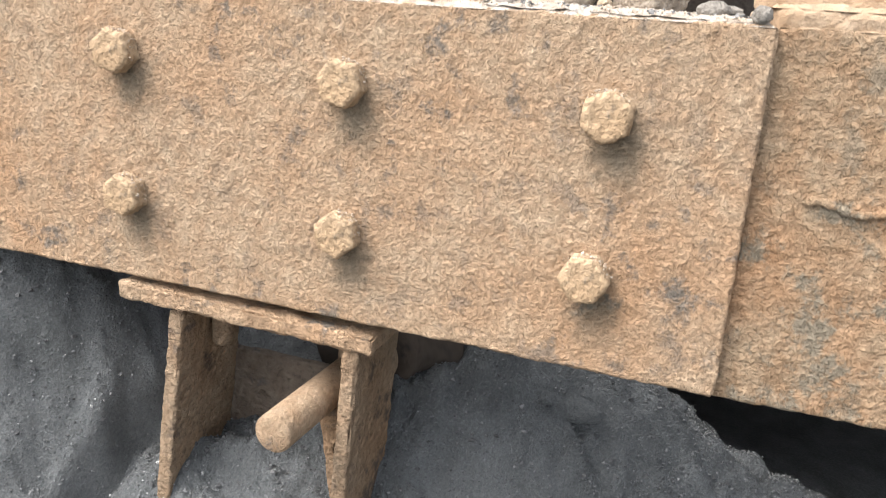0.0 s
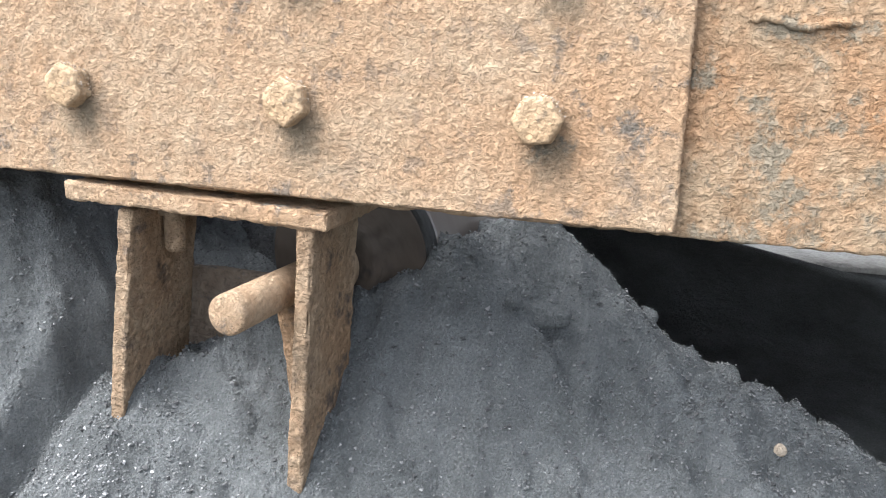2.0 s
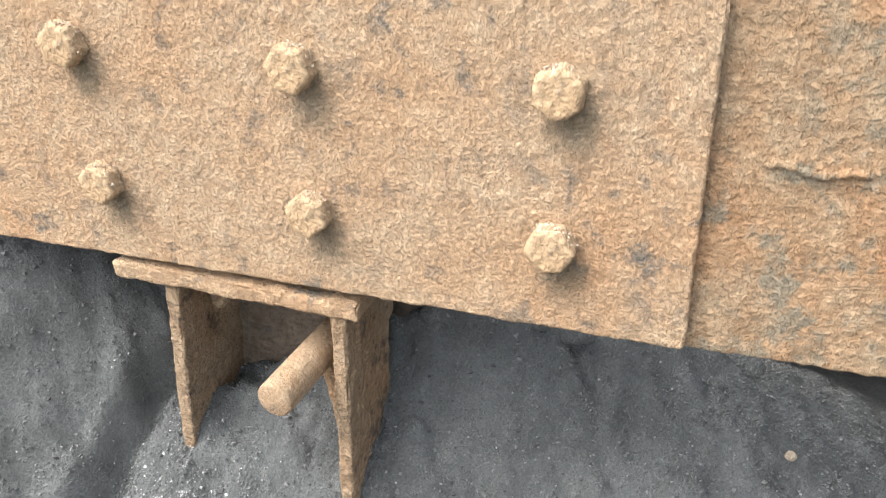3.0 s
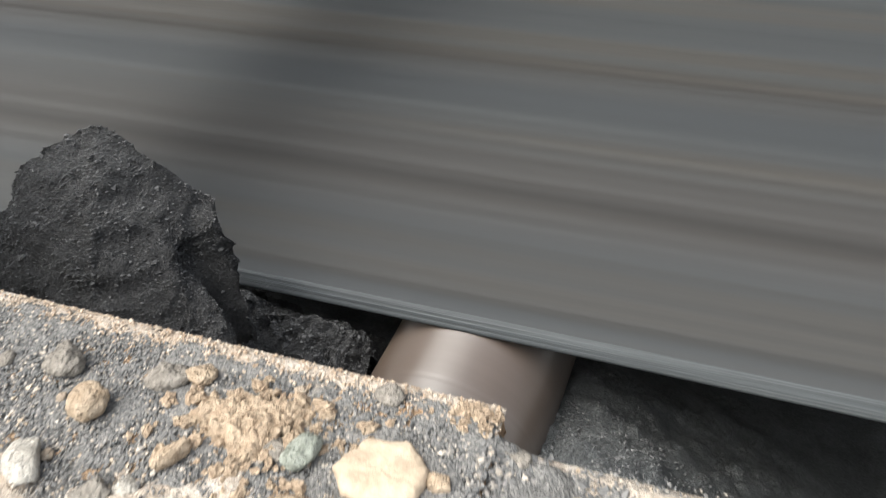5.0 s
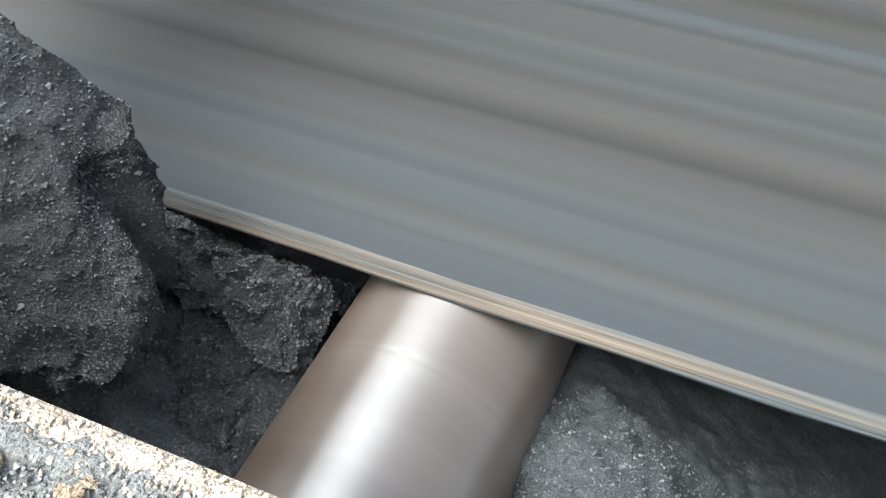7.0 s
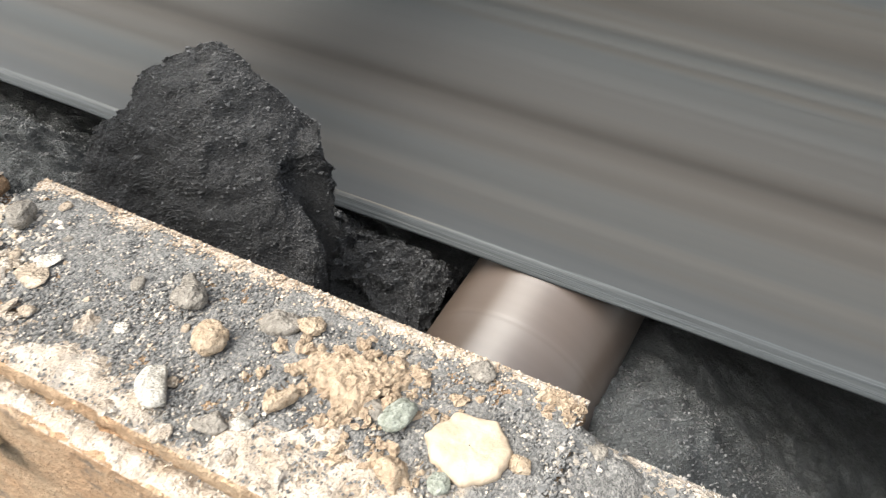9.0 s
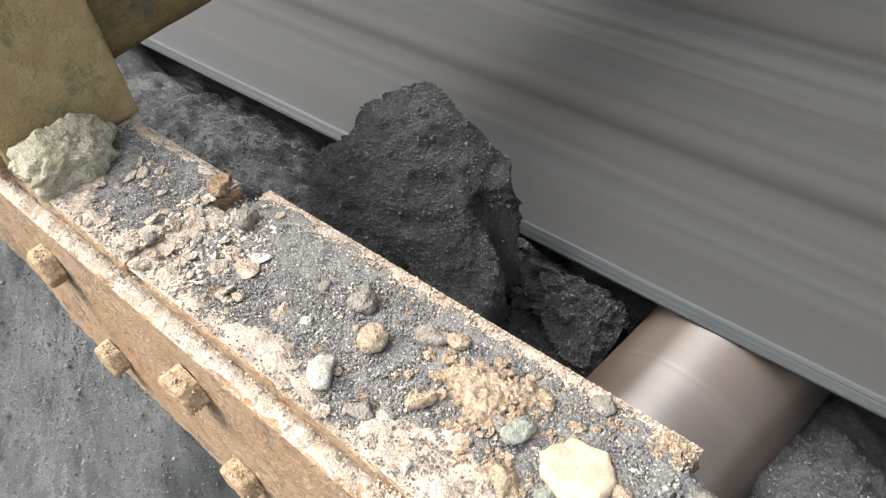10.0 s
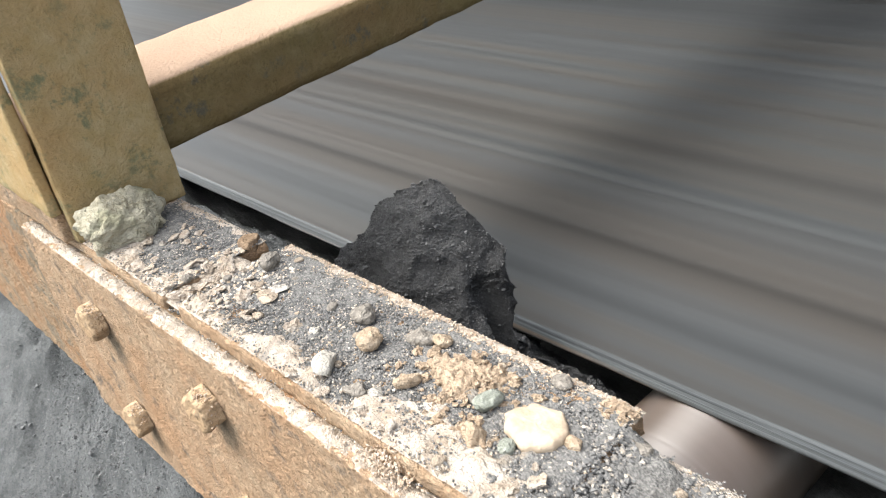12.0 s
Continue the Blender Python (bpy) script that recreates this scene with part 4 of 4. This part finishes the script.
def build_dirt():
    """Settled grit, pale crust and crumbs along the top of the beam."""
    rng = np.random.default_rng(12)
    def layer(name, x0, x1, y0, y1, z, h, mat, label, seed, step=0.0022, fade=None):
        nx, ny = int((x1 - x0) / step), int((y1 - y0) / step)
        X, Y = np.meshgrid(np.linspace(x0, x1, nx), np.linspace(y0, y1, ny), indexing="ij")
        P = np.stack([X, Y, np.zeros_like(X)], -1)
        e = np.clip(np.minimum(np.minimum(X - x0, x1 - X), np.minimum(Y - y0, y1 - Y)) / 0.005, 0, 1)
        Z = z + e * (h * (0.75 + 0.4 * fbm(P, 35, 3, seed)) + 0.0014 * fbm(P, 230, 2, seed + 1) + 0.4 * h * np.abs(fbm(P, 80, 3, seed + 4)))
        if fade:
            t = (Y - fade + 0.016 * fbm(P, 22, 4, seed + 2)) / 0.012
            Z = Z - 0.005 * np.clip(t, 0, 1) + 0.0015 * np.abs(fbm(P, 90, 3, seed + 3))
        V = np.stack([X, Y, Z], -1).reshape(-1, 3)
        tagged(new(name, mesh_of(name, V, grid_faces(nx, ny), mat)), label, "dirt", kind="stuff")
    layer("grit_layer", -0.200, 0.083, 0.014, 0.100, 0.2137, 0.0016, GRIT, "dark grey grit settled on the cover plate", 1)
    layer("grit_layer", -0.354, -0.227, 0.014, 0.095, 0.2117, 0.002, GRIT, "dark grey grit settled beside the mossy rock", 3)
    layer("grit_layer", 0.0855, 0.24, 0.009, 0.0925, 0.2003, 0.0025, GRIT, "grey grit and dust settled on the bare flange", 5)
    layer("dust_crust", -0.468, 0.249, 0.0002, 0.0135, 0.1990, 0.0034, CRUST, "pale dust crust along the top of the splice plate", 7)
    layer("dust_crust", -0.200, 0.083, 0.0125, 0.075, 0.2140, 0.0030, CRUST, "pale dust crust on the front of the cover plate", 9, fade=0.028)
    layer("dust_crust", -0.354, -0.226, 0.0125, 0.060, 0.2120, 0.0030, CRUST, "pale dust crust beside the mossy rock", 15, fade=0.03)
    layer("dust_crust", 0.0855, 0.24, 0.002, 0.060, 0.2006, 0.0028, CRUST, "pale dust crust on the bare flange", 19, fade=0.022)
    layer("dust_crust", -0.232, -0.178, 0.013, 0.076, 0.2080, 0.0042, CRUST, "crumbled dust filling the gap between the plates", 11)
    # grit drifted over the end of the cover plate
    X, Y = np.meshgrid(np.linspace(0.066, 0.135, 60), np.linspace(0.030, 0.0925, 56), indexing="ij")
    P = np.stack([X, Y, np.zeros_like(X)], -1)
    run = np.clip((X - 0.082 - 0.010 * fbm(P, 40, 3, 71)) / 0.036, 0, 1)
    Z = 0.2160 - 0.0155 * run ** 0.8 + 0.0016 * fbm(P, 120, 3, 72) - 0.004 * np.clip((0.078 - X) / 0.012, 0, 1) - 0.014 * np.clip((0.042 - Y + 0.006 * fbm(P, 60, 2, 73)) / 0.010, 0, 1) - 0.005 * np.clip((Y - 0.086) / 0.006, 0, 1)
    tagged(new("grit_drift", mesh_of("grit_drift", np.stack([X, Y, Z], -1).reshape(-1, 3), grid_faces(60, 56), GRIT)), "loose grey grit drifted over the end of the cover plate", "dirt", kind="stuff")
    gx, gy = rng.uniform(0.080, 0.128, 2600), rng.uniform(0.036, 0.088, 2600)
    gz = 0.2160 - 0.0155 * np.clip((gx - 0.082) / 0.036, 0, 1) ** 0.8
    tagged(new("grit_grains", grains("grit_grains", np.stack([gx, gy, gz], 1), np.exp(rng.uniform(-7.6, -6.2, 2600)), GRAIN_GREY, 31)), "coarse grey grains over the end of the cover plate", "grit", kind="stuff")
    hx, hy = rng.normal(0.0, 0.010, 420), np.abs(rng.normal(0.006, 0.006, 420)) + 0.001
    hz = 0.2015 + 0.0135 * np.clip((hy - 0.002) / 0.014, 0, 1) * np.exp(-(hx / 0.014) ** 2) + rng.uniform(0, 0.003, 420)
    tagged(new("dust_crumbs", grains("dust_crumbs", np.stack([hx + 0.002, hy, hz], 1), np.exp(rng.uniform(-7.6, -6.5, 420)), GRAIN_RUST, 33)), "broken pale crumbs heaped against the plate's front edge", "grit", kind="stuff")
    layer("dust_crust", 0.244, 0.39, 0.012, 0.090, 0.2097, 0.0020, DUSTED, "pale dust lying on the bracket's foot", 13)
    layer("rust_crumble", -0.201, 0.0845, 0.0925, 0.1018, 0.2137, 0.0022, CRUST, "flaking tan rust along the back edge of the plate", 17)
    layer("rust_crumble", -0.354, -0.226, 0.084, 0.0968, 0.2117, 0.0022, CRUST, "flaking tan rust along the back edge of the flange", 21)
    layer("rust_crumble", 0.0855, 0.24, 0.077, 0.0938, 0.2002, 0.0028, CRUST, "flaking tan rust along the back edge of the flange", 23)
    layer("dust_crust", 0.2505, 0.60, 0.0095, 0.0165, 0.1998, 0.0022, DUSTED, "lumpy pale dust on the edge of the beam", 25)
    def sprinkle(name, n, xr, yf, smin, smax, mat, label, seed):
        x = rng.uniform(*xr, n)
        y = yf(n)
        s = np.exp(rng.uniform(math.log(smin), math.log(smax), n))
        top = np.where((x > -0.202) & (x < 0.085) & (y > 0.0125), 0.2152, np.where((x < -0.225) & (y > 0.0125), 0.2135, 0.2022))
        keep = (y > 0.0125) | (rng.random(n) < 0.4)
        x, y, s, top, n = x[keep], y[keep], s[keep], top[keep], int(keep.sum())
        zz = top + s * 0.15 + np.where(y < 0.035, 0.0012, 0) * rng.uniform(0, 1.6, n)
        tagged(new(name, grains(name, np.stack([x, y, zz], 1), s, mat, seed)), label, "grit", kind="stuff")
    sprinkle("grit_grains", 42000, (-0.35, 0.24), lambda n: rng.triangular(0.004, 0.075, 0.096, n), 0.00045, 0.00115, GRAIN_GREY, "fine dark grey grains covering the flange", 1)
    sprinkle("dust_crumbs", 4800, (-0.46, 0.24), lambda n: rng.exponential(0.024, n).clip(0, 0.09) + 0.001, 0.0003, 0.0013, GRAIN_TAN, "pale tan crumbs along the front of the flange", 2)
    sprinkle("dust_crumbs", 1500, (-0.20, 0.084), lambda n: rng.normal(0.0965, 0.004, n).clip(0, 0.1005), 0.0004, 0.0011, GRAIN_RUST, "tan rust crumbs along the back edge of the plate", 3)
    sprinkle("dust_crumbs", 900, (-0.24, -0.165), lambda n: rng.uniform(0.014, 0.085, n), 0.0006, 0.0028, GRAIN_TAN, "broken crumbs round the gap between the plates", 4)
    sprinkle("gravel_bits", 130, (-0.35, 0.24), lambda n: rng.uniform(0.012, 0.08, n), 0.0012, 0.0024, GRAIN_TAN, "small mixed bits of gravel", 5)
    sprinkle("gravel_bits", 800, (0.085, 0.24), lambda n: rng.uniform(0.004, 0.088, n), 0.0011, 0.0034, GRAIN_GREY, "small grey bits of gravel on the bare flange", 6)
    # the soil cake and its clods on the cover plate
    X, Y = np.meshgrid(np.linspace(-0.045, 0.048, 124), np.linspace(0.028, 0.094, 92), indexing="ij")
    P = np.stack([X, Y, np.zeros_like(X)], -1)
    blob = np.exp(-((X - 0.002) / 0.022) ** 2 - ((Y - 0.068) / 0.013) ** 2) + 0.8 * np.exp(-((X - 0.02) / 0.016) ** 2 - ((Y - 0.043) / 0.006) ** 2)
    Z = 0.2095 + 0.010 * np.clip(blob * 1.2 + 0.5 * fbm(P, 60, 5, 91, 0.65), 0, 1) + 0.003 * np.abs(fbm(P, 180, 3, 92))
    tagged(new("soil_cake", mesh_of("soil_cake", np.stack([X, Y, Z], -1).reshape(-1, 3), grid_faces(124, 92), SOIL)), "crumbly cake of dried brown soil on the cover plate", "dirt", kind="stuff")
    k = 0
    for n, cx, cy, sx, sy in ((110, 0.000, 0.068, 0.042, 0.020), (45, 0.018, 0.043, 0.034, 0.011), (20, 0.076, 0.094, 0.013, 0.008)):
        clod = thing("soil_clod", "crumbly brown clod of dried soil on the cover plate", "soil clod", "clods on the cover plate")
        for _ in range(n):
            k += 1
            x, y = rng.normal(cx, sx * 0.5), rng.normal(cy, sy * 0.5)
            s = 0.0009 + 0.0022 * rng.random() ** 1.6
            me = rock_mesh("crumb", (s * 1.3, s, s * 0.7), SOIL, 400 + k, 2, 6, 0.5, 0.0, False)
            part("crumb", me, clod, at=pose(min(x, 0.083), min(y, 0.097), 0.2162 + 0.003 * math.exp(-((x - 0.002) / 0.022) ** 2 - ((y - 0.068) / 0.013) ** 2), rng.uniform(-30, 30), rng.uniform(-30, 30), rng.uniform(0, 360)))


CRUST, GRIT = crust_mat(), grit_mat()
build_ground()
build_beam()
build_bolts()
build_hanger()
SHELL = build_roller()
BELT_STRAND = build_belt()
build_idler_frames()
build_clump()
build_stones()
build_dirt()


# ---- what moves ----
BELT_SPEED = 1.5


def motions():
    walk(BELT_STRAND, [(t, pose(-BELT_SPEED * t, 0, 0)) for t in (0.0, 6.0, 12.0)])
    turn = math.degrees(BELT_SPEED / 0.0785)
    walk(SHELL, [(k / FPS, pose(0, 0, 0.185, 0, 0, turn * k / FPS)) for k in range(int(12 * FPS) + 1)])


motions()
